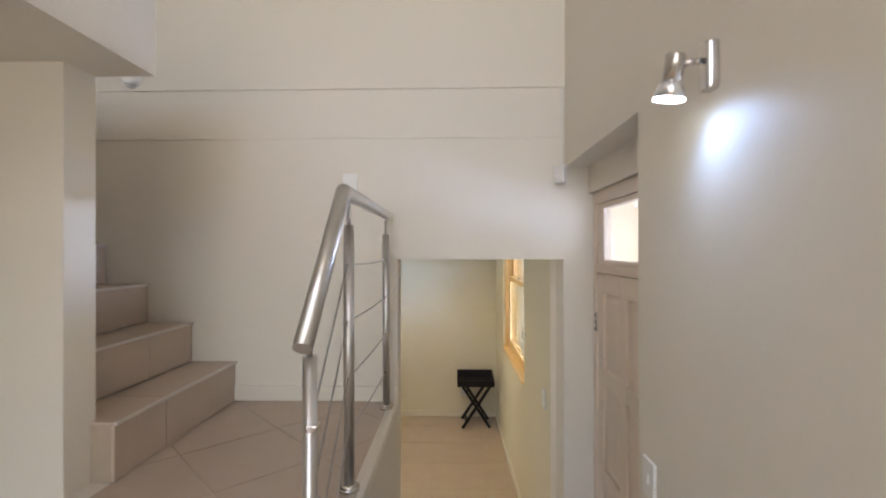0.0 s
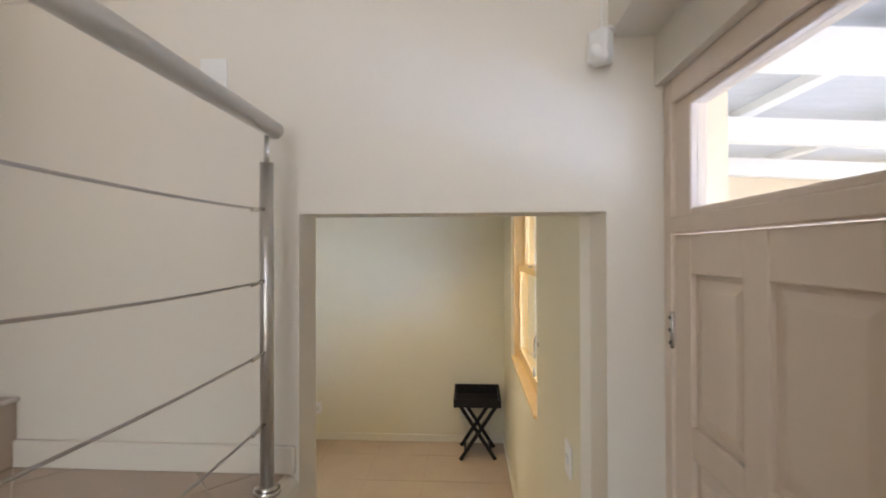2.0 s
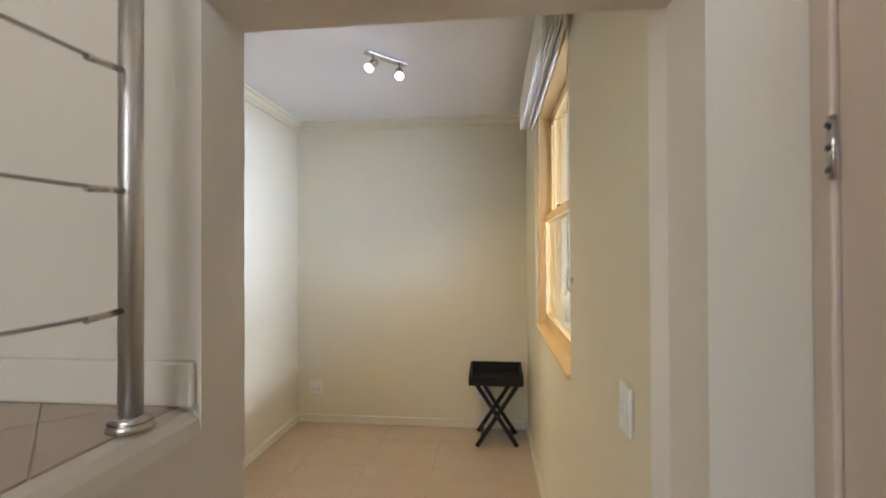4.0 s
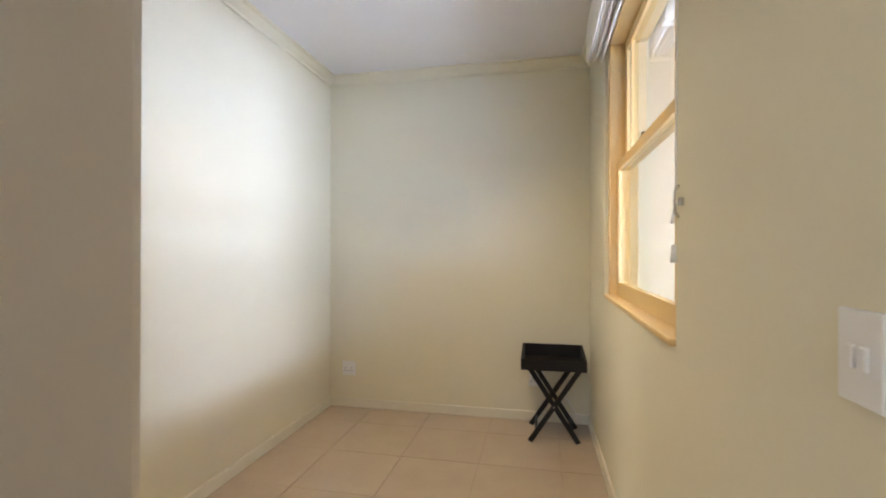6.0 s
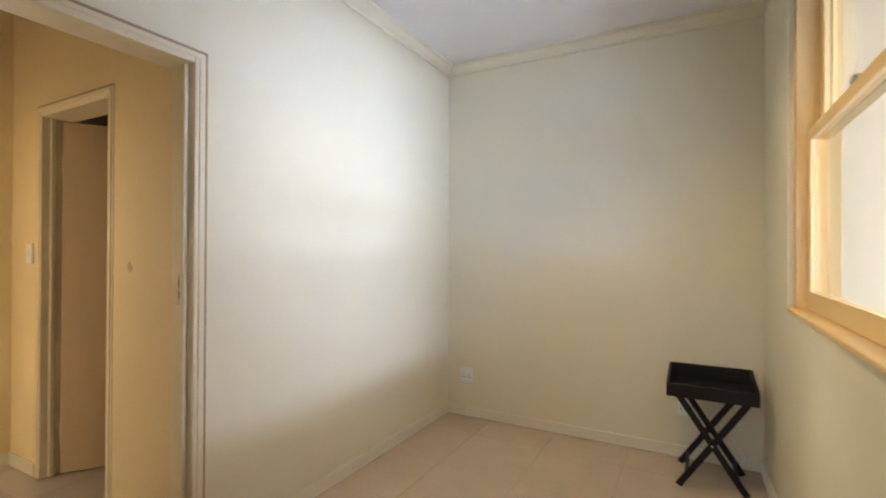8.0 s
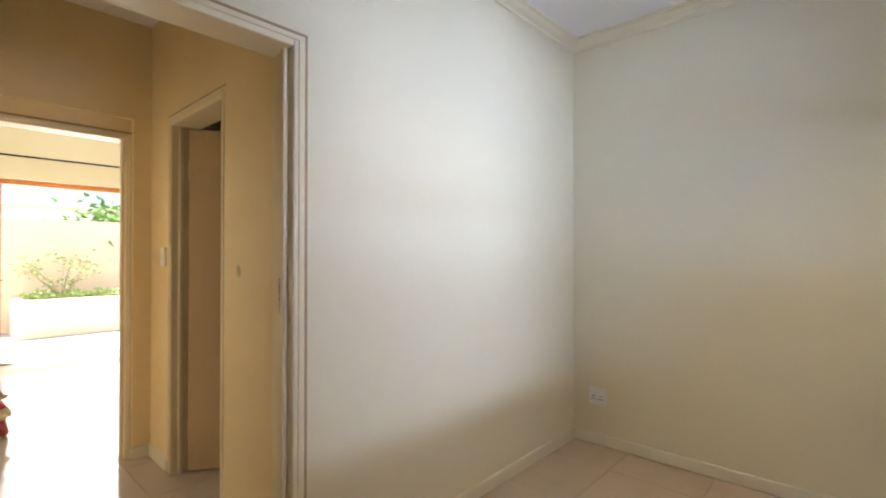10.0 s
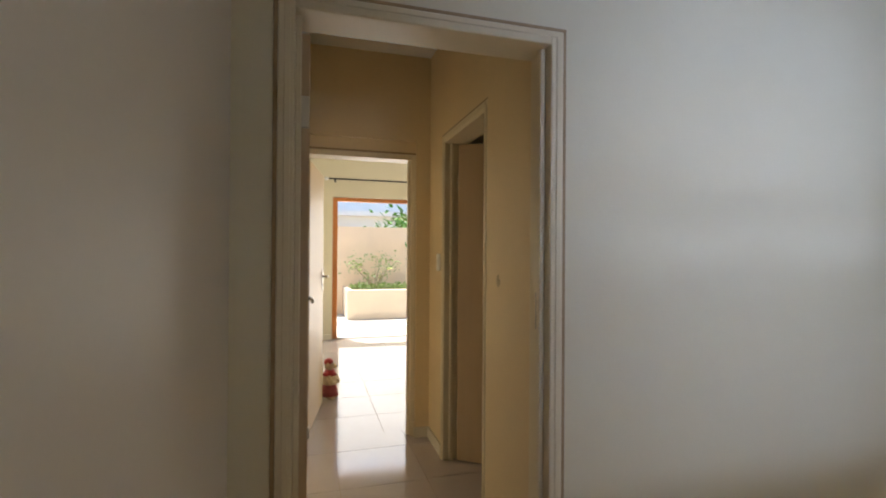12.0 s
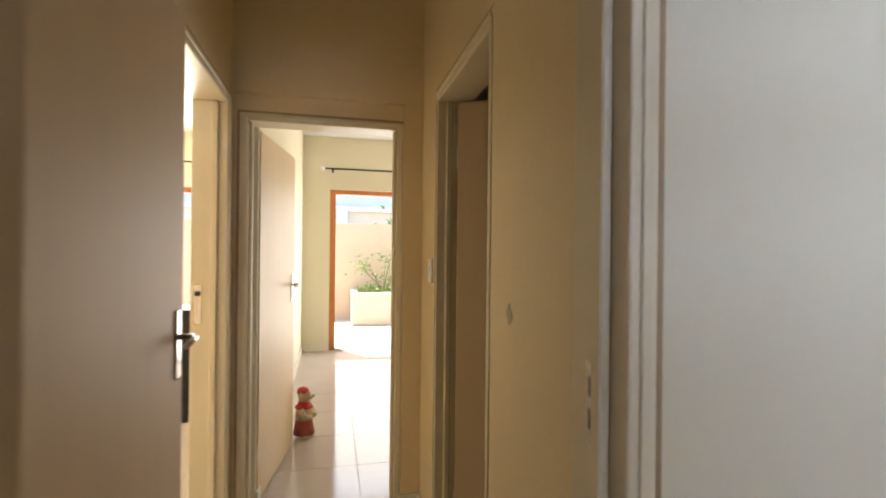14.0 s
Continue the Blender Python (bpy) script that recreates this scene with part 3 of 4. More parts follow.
def sash(x0, x1, z0, z1, thick_lo, thick_hi, inner):
    s = part("sash", boxes((x0, x1, wy0 + 0.045, wy0 + 0.10, z0, z1), (x0, x1, wy1 - 0.10, wy1 - 0.045, z0, z1), (x0, x1, wy0 + 0.10, wy1 - 0.10, z0, z0 + thick_lo), (x0, x1, wy0 + 0.10, wy1 - 0.10, z1 - thick_hi, z1)), WINWOOD if inner else BEAM, wd)
    xm = (x0 + x1) / 2
    part("pane", boxes((xm - 0.002, xm + 0.002, wy0 + 0.10, wy1 - 0.10, z0 + thick_lo, z1 - thick_hi)), GLASS, s).visible_shadow = False
    return s


lower = sash(0.03, 0.065, 0.026, MEET + 0.02, 0.075, 0.045, True)
upper = sash(0.075, 0.11, MEET - 0.02, wh - 0.046, 0.045, 0.055, True)
part("sash_catch", soft_edges(boxes((0.022, 0.05, -0.03, 0.03, MEET + 0.02, MEET + 0.035)), 0.004), CHROME, lower)
# added bar that mimics the yellow line of the sash stile
part("stile_mimic_bar", boxes((0.078, 0.107, wy1 - 0.22, wy1 - 0.19, MEET + 0.025, wh - 0.10)), WINWOOD, upper)

# folded fabric blind above the window
bl = thing("roman_blind", "ivory cloth roman blind, pulled up in folds", "blind", at=(right_x(4.3), 4.30, 2.45))
part("headrail", soft_edges(boxes((-0.05, -0.002, -0.80, 0.79, 0.235, 0.275)), 0.004), CLOTH, bl)
for k in range(6):
    off = -0.022 - 0.016 * k
    zb = 0.035 - 0.006 * k if k % 2 else 0.0 + 0.004 * k
    pts = [(off + 0.007, 0.235), (off + 0.009, 0.12), (off + 0.006, zb + 0.01), (off, zb), (off - 0.006, zb + 0.01), (off - 0.008, 0.12), (off - 0.004, 0.235)]
    part("cloth_fold", rounded_sheet(pts, -0.80 + 0.003 * k, 0.79 - 0.002 * k), CLOTH, bl)
part("pull_cord", tube(bmesh.new(), [(-0.012, -0.77, 0.2), (-0.008, -0.765, -0.4), (-0.010, -0.76, -0.98), (-0.020, -0.758, -1.06), (-0.012, -0.77, -1.00)], 0.0022, 6), PLASTIC, bl)
part("cord_weight", tube(bmesh.new(), [(-0.014, -0.755, -1.17), (-0.014, -0.755, -1.12)], 0.009, 12, 0.006), PLASTIC, bl)
cl = thing("cord_cleat", "small metal cord cleat screwed to the wall", "cleat", at=(right_x(3.53), 3.53, 1.45))
part("bracket", soft_edges(boxes((-0.014, 0, -0.006, 0.006, -0.012, 0.012)), 0.003), CHROME, cl)
part("horn", tube(bmesh.new(), [(-0.012, 0, 0.045), (-0.022, 0, 0.03), (-0.024, 0, 0.0), (-0.022, 0, -0.03), (-0.012, 0, -0.045)], 0.004, 8), CHROME, cl)

# ---- tray table ----
tt = thing("tray_table", "black-stained wooden butler tray on crossed folding legs", "side table", at=(0.46, 5.54, 0.0))
part("tray_base", one(-0.215, 0.205, -0.195, 0.195, 0.505, 0.520, 0.003), BLACKW, tt)
part("tray_side", soft_edges(boxes((-0.222, 0.212, -0.205, -0.190, 0.503, 0.575)), 0.004), BLACKW, tt)
part("tray_side", soft_edges(boxes((-0.222, 0.212, 0.180, 0.195, 0.503, 0.610)), 0.004), BLACKW, tt)
for x0 in (-0.222, 0.197):
    bm = bmesh.new()
    v = [bm.verts.new((x, y, z)) for x in (x0, x0 + 0.015) for y, z in ((-0.190, 0.503), (0.180, 0.503), (0.180, 0.610), (-0.190, 0.575))]
    for f in ((3, 2, 1, 0), (4, 5, 6, 7), (0, 1, 5, 4), (1, 2, 6, 5), (2, 3, 7, 6), (3, 0, 4, 7)):
        bm.faces.new([v[i] for i in f])
    part("tray_side", bm, BLACKW, tt)


def slat_leg(x0, x1, y):
    m = Matrix.Translation((x0, y, 0)) @ Matrix.Rotation(math.atan2(x1 - x0, 0.505), 4, 'Y')
    ln = math.hypot(x1 - x0, 0.505)
    bm = box(bmesh.new(), -0.018, 0.018, -0.009, 0.009, 0.006, ln - 0.006, m)
    for q in bm.verts:
        q.co.z = min(max(q.co.z, 0.0), 0.504)
    return soft_edges(bm, 0.0025, 1)


for y, s in ((-0.158, 1), (-0.135, -1), (0.135, -1), (0.158, 1)):
    part("leg", slat_leg(-0.165 * s, 0.165 * s, y), BLACKW, tt)
for x in (-0.12, 0.12):
    part("stretcher", one(x - 0.01, x + 0.01, -0.15, 0.15, 0.065, 0.085, 0.003), BLACKW, tt)
part("pivot", tube(bmesh.new(), [(0, -0.172, 0.2525), (0, -0.165, 0.2525)], 0.006, 10), CHROME, tt)
part("pivot", tube(bmesh.new(), [(0, 0.165, 0.2525), (0, 0.172, 0.2525)], 0.006, 10), CHROME, tt)
cb = thing("power_cable", "thin pale cable hanging from the socket", "cable", at=(0.34, FAR - 0.01, 0.30))
part("cord", tube(bmesh.new(), [(0.03, -0.012, 0.0), (0.08, -0.05, -0.05), (0.16, -0.07, -0.02), (0.24, -0.06, -0.12), (0.30, -0.04, -0.22), (0.26, -0.05, -0.294)], 0.003, 6), PLASTIC, cb)
part("plug", soft_edges(boxes((0.005, 0.05, -0.035, 0.0, -0.02, 0.02)), 0.006), PLASTIC, cb)

# ---- ceiling spot bar ----
cs = thing("ceiling_spotlight", "chrome ceiling bar with two lit spot heads", "ceiling lamp", at=(-0.21, 4.43, CEIL))
bar = Matrix.Rotation(radians(48), 4, 'Z')
part("bar", soft_edges(box(bmesh.new(), -0.15, 0.15, -0.026, 0.026, -0.022, 0, bar), 0.006), CHROME, cs)
for u, aim in ((-0.10, Vector((-0.28, -0.55, -0.62))), (0.10, Vector((0.12, -0.62, -0.66)))):
    aim.normalize()
    p = bar @ Vector((u, 0, -0.022))
    stem = part("stem", tube(bmesh.new(), [p, p + Vector((0, 0, -0.045))], 0.006, 10), CHROME, cs)
    q = p + Vector((0, 0, -0.05))
    hd = part("lamp_head", tube(bmesh.new(), [q - aim * 0.035, q - aim * 0.03, q + aim * 0.03, q + aim * 0.05], 0.020, 20, 0.030), CHROME, cs)
    part("bulb_face", tube(bmesh.new(), [q + aim * 0.0505, q + aim * 0.0525], 0.026, 20), BULBW, hd, "glowing bulb face").visible_shadow = False


# ---- steel door frames and leaves ----
def door_frame(parent, u0, u1, h, depth, face=0.055, lip=0.012):
    """A pressed-metal frame in local axes: u along x, thickness along y from 0 (front) to depth."""
    for a, b in ((u0 - face, u0), (u1, u1 + face)):
        part("jamb", soft_edges(boxes((a, b, -lip, depth + lip, 0.0, h + face)), 0.005, 2), FRAME, parent)
        s = 1 if b == u0 else -1
        e = b if s == 1 else a
        part("door_stop", soft_edges(boxes((min(e, e + s * 0.018), max(e, e + s * 0.018), depth * 0.22, depth * 0.42, 0.0, h)), 0.003, 1), FRAME, parent)
        # stepped face and outer bead, the bead coloured as a shadow line
        g = (a + b) / 2
        part("rib", soft_edges(boxes((g - 0.006, g + 0.012, -lip - 0.005, -lip + 0.001, 0.0, h + face * 0.5)), 0.002, 1), FRAME, parent)
        o = a if s == 1 else b
        part("bead", soft_edges(boxes((min(o, o - s * 0.012), max(o, o - s * 0.012), -lip + 0.004, 0.0, 0.0, h + face)), 0.002, 1), SHADE_EDGE, parent)
    part("head", soft_edges(boxes((u0, u1, -lip, depth + lip, h, h + face)), 0.005, 2), FRAME, parent)
    part("rib", soft_edges(boxes((u0 - face * 0.5, u1 + face * 0.5, -lip - 0.005, -lip + 0.001, h + face * 0.5, h + face * 0.5 + 0.018)), 0.002, 1), FRAME, parent)
    part("bead", soft_edges(boxes((u0 - face - 0.012, u1 + face + 0.012, -lip + 0.004, 0.0, h + face, h + face + 0.012)), 0.002, 1), SHADE_EDGE, parent)


def lever(parent, at, side, along):
    """A lever handle on a long plate; side: the way it stands out along y; along: the way its grip points along x."""
    x, y, z = at
    pl = part("handle_plate", soft_edges(boxes((x - 0.020, x + 0.020, min(y, y + side * 0.007), max(y, y + side * 0.007), z - 0.115, z + 0.075)), 0.003, 2), CHROME, parent, "satin chrome handle plate")
    part("lever", tube(bmesh.new(), [(x, y, z), (x, y + side * 0.045, z), (x + along * 0.015, y + side * 0.052, z), (x + along * 0.115, y + side * 0.050, z - 0.004)], 0.0085, 12), CHROME, pl, "satin chrome lever")
    part("keyhole", tube(bmesh.new(), [(x, y + side * 0.0065, z - 0.07), (x, y + side * 0.0078, z - 0.07)], 0.006, 10), DARKP, pl)


def door_leaf(parent, m, width, mat, top=2.028):
    """A flush leaf hinged at the local origin, reaching along +x, its thickness along y."""
    lf = part("leaf", soft_edges(boxes((0.0, width, -0.020, 0.020, 0.008, top)), 0.002, 1), mat, parent)
    lf.matrix_basis = m
    for s in (1, -1):
        lever(lf, (width - 0.065, 0.020 * s, 1.12), s, -1)
    for z in (0.25, 1.78):
        hg = part("hinge", soft_edges(boxes((-0.006, 0.004, -0.0195, 0.024, z - 0.05, z + 0.05)), 0.002, 1), HINGE, lf)
        part("knuckle", tube(bmesh.new(), [(-0.004, 0.026, z - 0.05), (-0.004, 0.026, z + 0.05)], 0.006, 8), HINGE, hg)
    return lf


d0 = thing("door_study", "cream steel door frame with a beige flush door, open", "door", kind="structure")
d0.matrix_basis = pose(LEFT, DY0, 0, 0, 0, 90)
door_frame(d0, 0.0, DY1 - DY0, DZ, 0.13, 0.047)
door_leaf(d0, pose(0.022, 0.125, 0, 0, 0, 93), 0.80, LEAF)
st = part("strike_plate", boxes((DY1 - DY0 - 0.0020, DY1 - DY0 + 0.001, 0.062, 0.092, 1.07, 1.20)), WIRE, d0, "metal strike plate with two dark slots")
for z in (1.095, 1.145):
    part("slot", boxes((DY1 - DY0 - 0.0028, DY1 - DY0 - 0.0015, 0.069, 0.085, z, z + 0.032)), DARKP, st)

df = thing("door_sunroom", "cream steel door frame with a pale flush door, open", "door", kind="structure")
df.matrix_basis = pose(CX, FY0, 0, 0, 0, 90)
door_frame(df, 0.0, FY1 - FY0, 2.005, 0.13, 0.04, 0.008)
door_leaf(df, pose(0.018, 0.165, 0, 0, 0, 81), 0.76, PALELEAF, 1.995)

d1 = thing("door_lounge", "cream steel door frame with a beige flush door, open", "door", kind="structure")
d1.matrix_basis = pose(-2.42, CY0, 0, 0, 0, 180)
door_frame(d1, 0.0, 0.70, DZ, 0.13)
door_leaf(d1, pose(0.022, 0.165, 0, 0, 0, 91), 0.68, LEAF)
st = part("strike_plate", boxes((0.698, 0.701, 0.095, 0.125, 1.02, 1.20)), CHROME, d1)
part("lock_tongue", boxes((0.690, 0.699, 0.10, 0.12, 1.15, 1.17)), DARKP, st)

ds = thing("door_side_room", "cream steel door frame with a dark flush door, ajar", "door", kind="structure")
ds.matrix_basis = pose(-2.85, CY1, 0, 0, 0, 0)
door_frame(ds, 0.0, 0.70, DZ, 0.13)
door_leaf(ds, pose(0.020, 0.085, 0, 0, 0, 56), 0.68, LEAF)

# plaster mark on the corridor wall
mk = bmesh.new()
for k in range(7):
    a = k * 2.4
    ball(mk, (0.008 * math.cos(a) * (k % 3), 0.0, 0.006 * math.sin(a) * (k % 4)), 0.010, 0.0025, 0.014, 8)
mo = solid("plaster_patch", mk, material("grey_plaster_patch", (0.54, 0.44, 0.28), 0.8), "small grey plaster patch on the corridor wall", "patch", kind="")
mo.location = (-1.90, 3.664, 1.212)

# ---- figure by the door: one plain painted shape ----
fg = bmesh.new()


def fig_ball(c, r, mat_i):
    before = set(fg.faces)
    ball(fg, c, *r, 14)
    for f in fg.faces:
        if f not in before:
            f.material_index, f.smooth = mat_i, True


def fig_cone(pts, r0, r1, mat_i):
    before = set(fg.faces)
    tube(fg, pts, r0, 16, r1)
    for f in fg.faces:
        if f not in before:
            f.material_index = mat_i


fig_cone([(0, 0, 0.03), (0, 0, 0.075), (0, 0, 0.13)], 0.078, 0.060, 1)
fig_ball((0, 0, 0.165), (0.066, 0.062, 0.085), 0)
fig_cone([(0, 0, 0.215), (0, 0, 0.235), (0, 0, 0.258)], 0.064, 0.040, 2)
fig_ball((0, 0, 0.300), (0.046, 0.044, 0.046), 0)
fig_ball((0.040, 0.014, 0.290), (0.026, 0.022, 0.019), 3)
fig_ball((0.062, 0.020, 0.295), (0.009, 0.009, 0.008), 4)
fig_ball((-0.008, -0.004, 0.330), (0.043, 0.042, 0.034), 2)
fig_ball((0.004, 0.048, 0.315), (0.012, 0.010, 0.016), 3)
fig_ball((0.004, -0.048, 0.315), (0.012, 0.010, 0.016), 3)
fig_ball((-0.01, -0.060, 0.240), (0.022, 0.028, 0.014), 2)
for s in (-1, 1):
    fig_cone([(0.010, 0.060 * s, 0.215), (0.045, 0.062 * s, 0.165), (0.072, 0.022 * s, 0.155)], 0.022, 0.016, 3)
    fig_ball((0.026, 0.034 * s, 0.016), (0.040, 0.026, 0.017), 3)
fmat = [FIGURE, material("figure_red_cloth", (0.32, 0.06, 0.05), 0.7, vary=0.4, scale=60, fine=200), material("figure_bright_red", (0.42, 0.035, 0.03), 0.6, vary=0.2, scale=40),
        material("figure_cream_fur", (0.58, 0.45, 0.27), 0.7, vary=0.3, scale=60), DARKP]
fo = solid("door_stop_figure", fg, fmat, "small painted animal figure in a red dress holding the door", "figurine", kind="")
fo.location = (-4.33, 3.045, 0.0)
fo.rotation_euler = (0, 0, radians(62))

# ---- sunny room and lounge fittings ----
def patio_frame(name, y0, y1, z1, label):
    f = thing(name, label, "door frame", kind="structure", at=(PX - 0.10, y0, 0.0))
    w = y1 - y0
    for a in ((-0.05, 0.05, 0.0, 0.075, 0, z1), (-0.05, 0.05, w - 0.075, w, 0, z1)):
        part("jamb", one(*a, 0.005), ORANGE, f)
    part("head", one(-0.05, 0.05, 0.075, w - 0.075, z1 - 0.055, z1, 0.005), ORANGE, f)
    part("threshold", one(-0.09, 0.09, 0.075, w - 0.075, 0.0, 0.014, 0.004), PAVE, f)
    return f


patio_frame("patio_door_frame", 3.20, 5.70, 2.155, "orange varnished timber door frame, standing open to the patio")
lf = patio_frame("lounge_door_frame", 0.20, 1.78, 2.115, "orange varnished timber frame of the lounge door")
part("open_leaf", boxes((-0.62, -0.06, 1.40, 1.445, 0.02, 2.05)), ORANGE, lf)


def rod(y0, y1, z):
    r = thing("curtain_rod", "thin black curtain rod with a clear knob", "curtain rod", at=(PX + 0.09, y0, z))
    part("pole", tube(bmesh.new(), [(0, 0, 0), (0, y1 - y0, 0)], 0.011, 10), BLACKM, r)
    part("finial", ball(bmesh.new(), (0, -0.03, 0), 0.026, 0.034, 0.026), PLASTIC, r)
    for y in (0.10, y1 - y0 - 0.10):
        part("bracket", boxes((-0.09, 0.012, y - 0.008, y + 0.008, -0.02, -0.008), (-0.09, -0.084, y - 0.014, y + 0.014, -0.04, 0.02)), BLACKM, r)


rod(3.13, 5.9, 2.42)
rod(0.0, 2.0, 2.42)
cab = thing("cabinet", "tall narrow black cabinet standing in the lounge", "cabinet", at=(-4.97, 2.02, 0))
part("body", one(-0.20, 0.20, -0.15, 0.15, 0.04, 0.88, 0.006), BLACKW, cab)
part("plinth", boxes((-0.18, 0.18, -0.13, 0.13, 0.0, 0.04)), BLACKW, cab)

# ---- patio ----
solid("ground", boxes((-400, 400, -400, 400, -0.6, -0.30)), EARTH, "dry bare ground running to the horizon", "ground")
solid("patio_paving", boxes((-11.0, PX - 0.2, -3.0, 9.0, -0.3, -0.055)), PAVE, "pale sunlit concrete paving", "paving")
solid("boundary_wall", boxes((-10.75, -10.5, -6.0, 12.0, -0.3, 1.88)), PLASTER, "sandy plastered garden wall", "garden wall")
solid("boundary_wall_side", boxes((5.2, 5.4, -8.0, 40.0, -0.3, 0.45)), BUFF, "low pale plastered wall beside the porch", "garden wall")
solid("side_paving", boxes((1.06, 5.2, -8.0, 40.0, -0.3, -0.06)), PAVE, "pale concrete porch paving", "paving")
pb = thing("planter", "built-in plastered planter box with soil", "planter", at=(-9.95, 4.9, -0.055))
part("front", one(0.32, 0.45, -1.30, 1.6, 0, 0.60, 0.012), BUFF, pb)
part("end", one(-0.55, 0.32, -1.30, -1.17, 0, 0.60, 0.012), BUFF, pb)
part("soil", boxes((-0.55, 0.32, -1.17, 1.6, 0.1, 0.53)), EARTH, pb)
nb = thing("neighbour_house", "white plastered neighbouring house beyond the wall", "house", at=(-15, 3.0, -0.3))
part("wall", boxes((-4, 0, -6, 9, 0, 2.75)), OFFWH, nb)
part("wall_upper", boxes((-4, -0.9, -6, 9, 2.9, 6.0)), OFFWH, nb)
part("roof", boxes((-4.2, 0.25, -6.2, 9.2, 2.75, 2.9)), BEAM, nb)
ac = thing("air_conditioner", "white outdoor air-conditioner unit on the house wall", "air conditioner", at=(-14.99, 3.25, 2.05))
part("case", one(0, 0.3, -0.42, 0.42, -0.05, 0.52, 0.02), PLASTIC, ac)
part("fan_ring", tube(bmesh.new(), [(0.3, -0.12, 0.235), (0.315, -0.12, 0.235)], 0.21, 24), WIRE, ac)
part("fan_hub", tube(bmesh.new(), [(0.315, -0.12, 0.235), (0.325, -0.12, 0.235)], 0.05, 16), DARKP, ac)
rng = random.Random(5)


def leaves(bm, centre, spread, count, size, droop=0.3):
    for _ in range(count):
        p = Vector(centre) + Vector((rng.gauss(0, spread[0]), rng.gauss(0, spread[1]), rng.gauss(0, spread[2])))
        d = Vector((rng.uniform(-1, 1), rng.uniform(-1, 1), rng.uniform(-droop, 0.9))).normalized()
        s = d.cross(Vector((rng.uniform(-1, 1), rng.uniform(-1, 1), rng.uniform(-1, 1)))).normalized()
        ln, w = size * rng.uniform(0.6, 1.3), size * rng.uniform(0.16, 0.28)
        up = d.cross(s) * w * 0.4
        vs = [bm.verts.new(q) for q in (p, p + d * ln * 0.45 + s * w + up, p + d * ln, p + d * ln * 0.45 - s * w + up)]
        bm.faces.new((vs[0], vs[1], vs[2]))
        bm.faces.new((vs[0], vs[2], vs[3]))


def shrub(name, label, at, branches, height, mat, size, count, lean):
    t = thing(name, label, "plant", at=at)
    stems, crown = bmesh.new(), bmesh.new()
    for k in range(branches):
        a = 2 * math.pi * k / branches + rng.uniform(-0.3, 0.3)
        h = height * rng.uniform(0.65, 1.1)
        r = lean * rng.uniform(0.5, 1.1)
        pts = [(0.02 * math.cos(a), 0.02 * math.sin(a), 0), (r * 0.4 * math.cos(a), r * 0.4 * math.sin(a), h * 0.5), (r * math.cos(a), r * math.sin(a), h)]
        tube(stems, pts, 0.010 * height + 0.003, 6, 0.003)
        leaves(crown, pts[2], (0.10 * height + 0.03, 0.12 * height + 0.03, 0.10 * height + 0.02), count, size)
        leaves(crown, pts[1], (0.06, 0.07, 0.06), count // 4, size)
    part("stems", stems, BARK, t)
    part("foliage", crown, mat, t)
    return t


shrub("shrub", "loose green shrub with thin bare twigs in the planter", (-10.0, 4.22, 0.475), 10, 0.66, LIME, 0.065, 30, 0.62)
for y in (3.85, 4.1, 4.4, 4.7, 5.0):
    shrub("ground_plant", "low bright green plant in the planter", (-9.80 + rng.uniform(-0.08, 0.08), y, 0.475), 6, 0.13, LIME, 0.06, 22, 0.14)
shrub("tree", "broad-leaved green tree beyond the garden wall", (-11.7, 5.55, -0.3), 11, 2.35, GREEN, 0.20, 80, 0.75)

# ---- covered side porch seen through the transom ----
porch = thing("porch_roof", "white timber porch roof with corrugated sheets", "porch roof", at=(1.06, 1.2, 2.62))
for k in range(6):
    y = -1.6 + 1.08 * k
    part("rafter", box(bmesh.new(), 0.0, 3.5, y - 0.04, y + 0.04, 0.0, 0.14, Matrix.Rotation(radians(3), 4, 'Y')), BEAM, porch)
for x in (0.02, 0.9, 1.8, 2.7, 3.4):
    part("purlin", box(bmesh.new(), x, x + 0.07, -2.3, 4.09, 0.14, 0.19, Matrix.Rotation(radians(3), 4, 'Y')), BEAM, porch)
bm = bmesh.new()
pm = Matrix.Rotation(radians(3), 4, 'Y')
rows_a = [[bm.verts.new(pm @ Vector((x, -2.3 + 0.019 * k, 0.20 + 0.009 * math.sin(k * math.pi / 2)))) for k in range(337)] for x in (0.0, 3.6)]
for k in range(336):
    bm.faces.new((rows_a[0][k], rows_a[0][k + 1], rows_a[1][k + 1], rows_a[1][k])).smooth = True
# slight translucency, added to lighten the sheet from below
sheet_nt = SHEET.node_tree
tr, mx = sheet_nt.nodes.new("ShaderNodeBsdfTranslucent"), sheet_nt.nodes.new("ShaderNodeMixShader")
tr.inputs["Color"].default_value = (0.80, 0.82, 0.86, 1)
mx.inputs[0].default_value = 0.03
sheet_nt.links.new(sheet_nt.nodes["Principled BSDF"].outputs[0], mx.inputs[1])
sheet_nt.links.new(tr.outputs[0], mx.inputs[2])
sheet_nt.links.new(mx.outputs[0], sheet_nt.nodes["Material Output"].inputs["Surface"])
part("corrugated_sheet", bm, SHEET, porch, "pale corrugated sheet with translucency added to lighten it")
solid("wall_wing", boxes((1.001, 4.4, 5.3, 5.5, -0.06, 2.95)), BUFF, "pale buff plastered wall closing the porch", "wall")
solid("porch_pier", boxes((1.06, 1.30, 2.75, 3.1, -0.06, 2.62)), BUFF, "pale plastered pier beside the hall door", "pier", kind="structure")


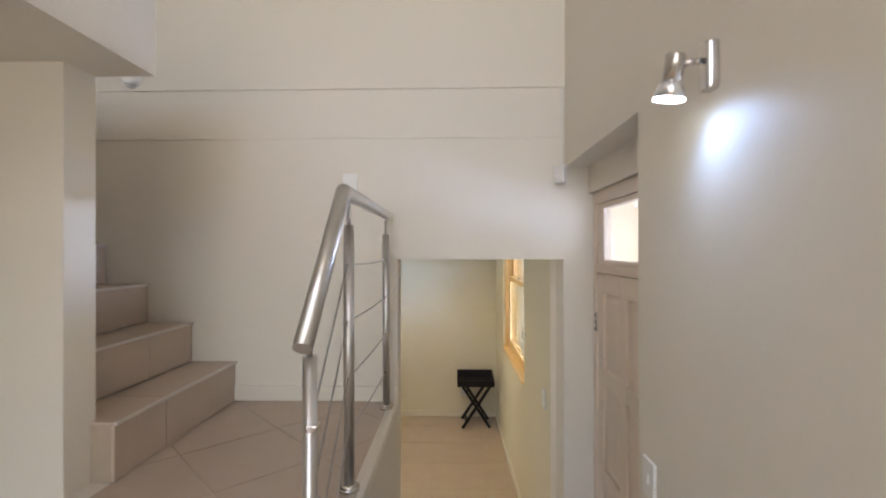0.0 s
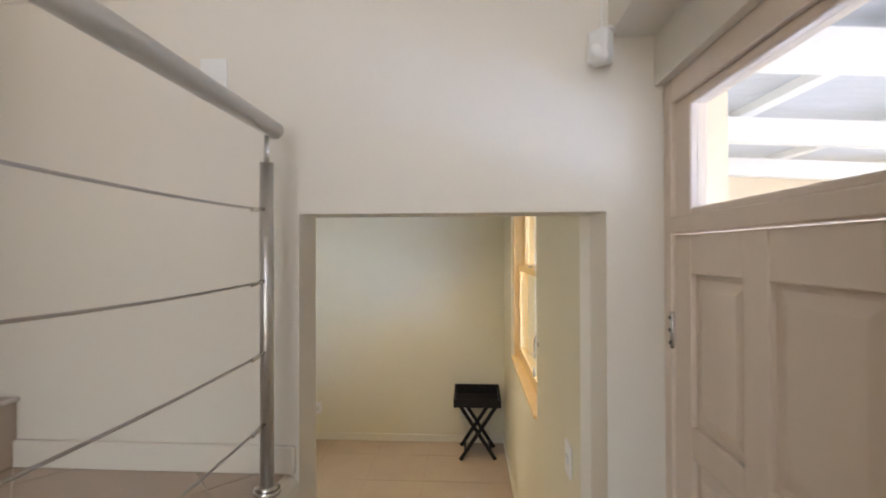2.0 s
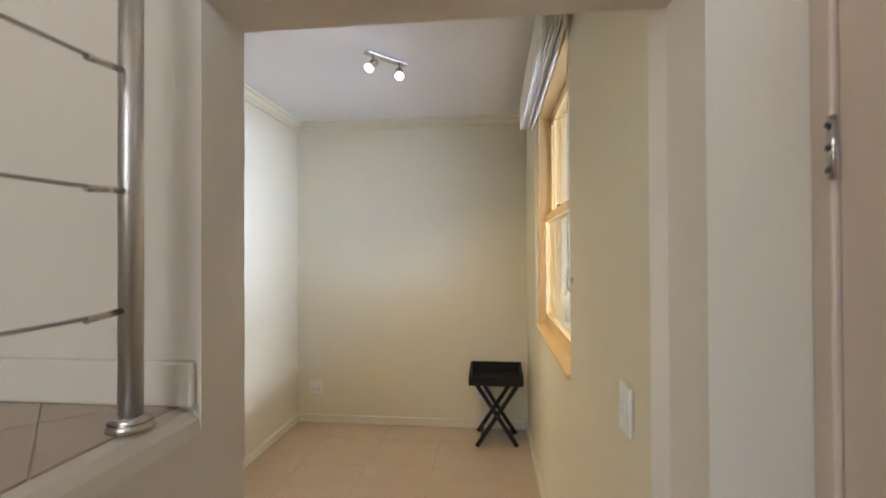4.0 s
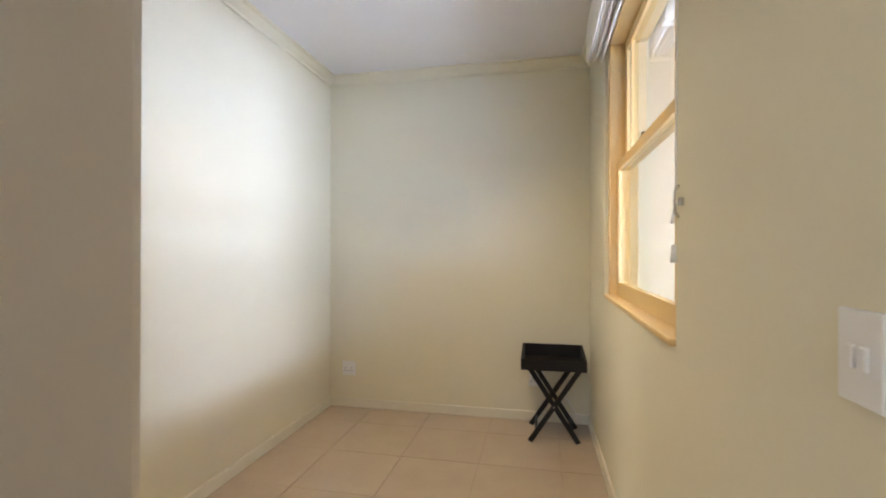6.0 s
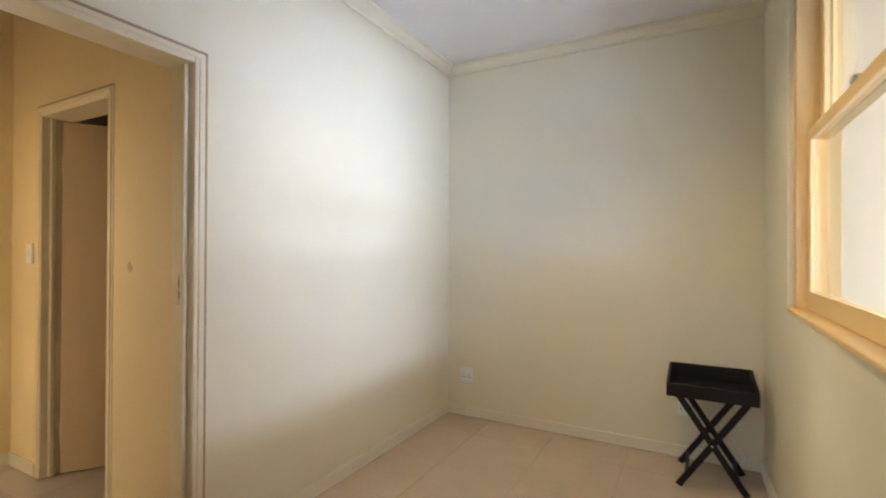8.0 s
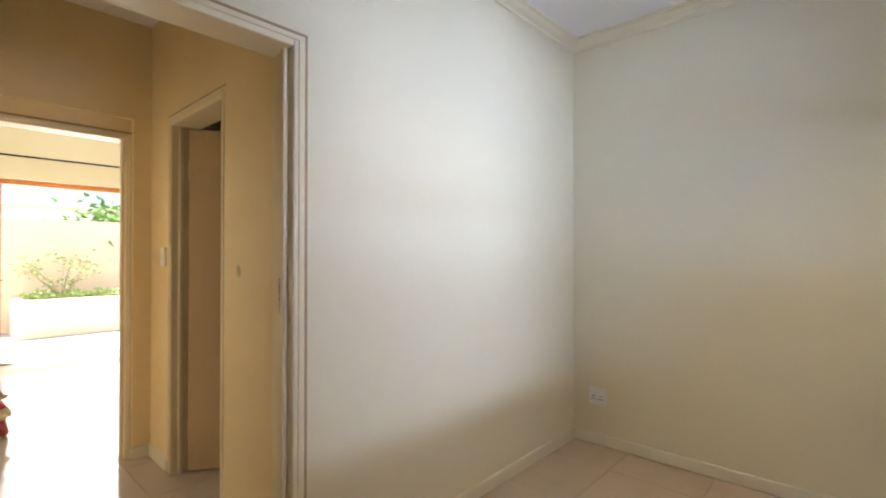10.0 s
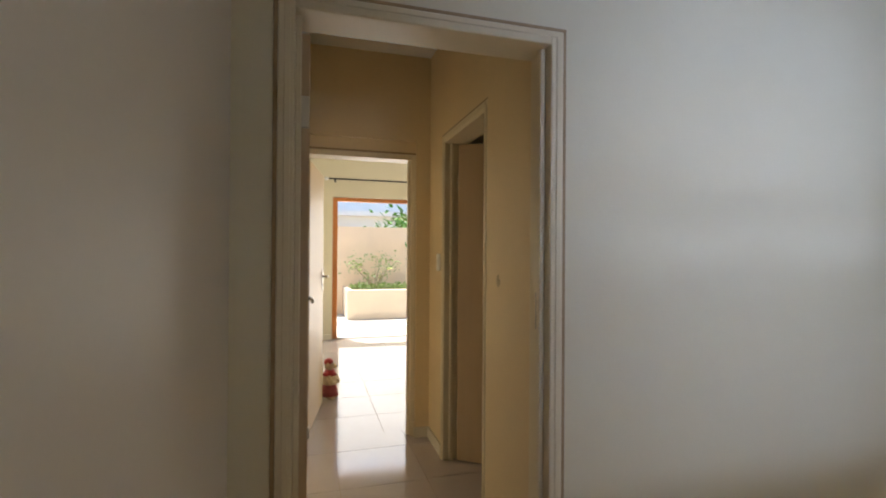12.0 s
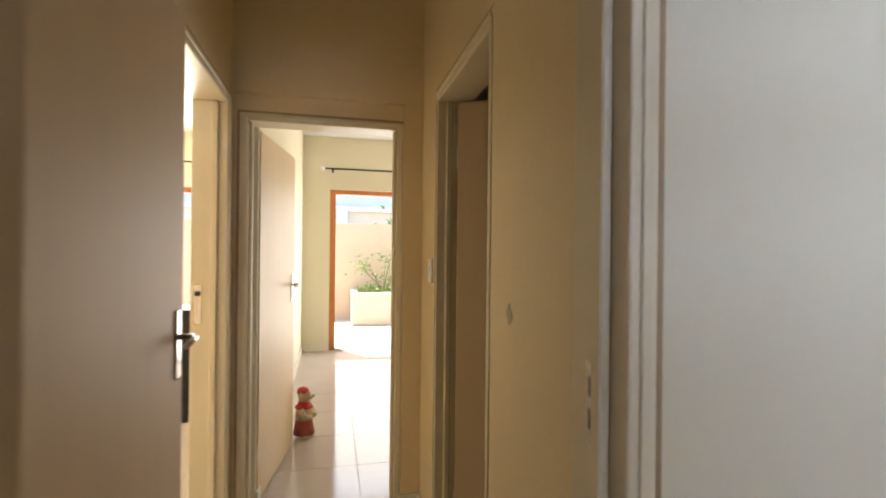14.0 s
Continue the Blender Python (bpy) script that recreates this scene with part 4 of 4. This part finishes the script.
# ---- floor tiles, one by one ----
def clipped(poly, x0, x1, y0, y1):
    for axis, lim, sign in ((0, x0, 1), (0, x1, -1), (1, y0, 1), (1, y1, -1)):
        out = []
        for i, p in enumerate(poly):
            q = poly[(i + 1) % len(poly)]
            pi, qi = (p[axis] - lim) * sign >= 0, (q[axis] - lim) * sign >= 0
            if pi:
                out.append(p)
            if pi != qi:
                u = (lim - p[axis]) / (q[axis] - p[axis])
                out.append((p[0] + u * (q[0] - p[0]), p[1] + u * (q[1] - p[1])))
        poly = out
        if len(poly) < 3:
            return []
    return poly


def tiles(parent, area, z, origin, pitch, mat, angle=0.0, gap=0.0018):
    x0, x1, y0, y1 = area
    c, s = math.cos(angle), math.sin(angle)
    for i in range(-30, 31):
        for j in range(-30, 31):
            a, b, h = i * pitch, j * pitch, pitch - 2 * gap
            sq = [(a + gap, b + gap), (a + gap + h, b + gap), (a + gap + h, b + gap + h), (a + gap, b + gap + h)]
            sq = [(origin[0] + c * u - s * v, origin[1] + s * u + c * v) for u, v in sq]
            sq = clipped(sq, x0, x1, y0, y1)
            if len(sq) < 3:
                continue
            area2 = abs(sum(p[0] * q[1] - q[0] * p[1] for p, q in zip(sq, sq[1:] + sq[:1])))
            if area2 < 0.002:
                continue
            part("tile", prism(bmesh.new(), sq, z - 0.010, z), mat, parent)


fl = bpy.data.objects["floor_lower"]
tiles(fl, (LEFT - 0.13, 0.795, SOUTH - 0.19, FAR), 0.0, (-0.003, 4.983), 0.495, TILE)
tiles(fl, (CX - 0.13, LEFT - 0.13, CY0, CY1), 0.0, (-3.15, 3.031), 0.505, GLOSS)
tiles(fl, (PX - 0.1, CX - 0.13, 2.85, 5.9), 0.0, (-3.80, 3.40), 0.505, GLOSS)
tiles(fl, (PX - 0.1, -2.42, 0.6, 2.72), 0.0, (-3.80, 3.40), 0.505, GLOSS)
tiles(fl, (CX, LEFT - 0.13, CY1, 5.2), 0.0, (-3.15, 3.031), 0.505, GLOSS)
tiles(bpy.data.objects["landing"], (-1.022, -0.155, 1.205, BACK), LAND, (-0.62, 2.05), 0.41, STEPT, radians(45))
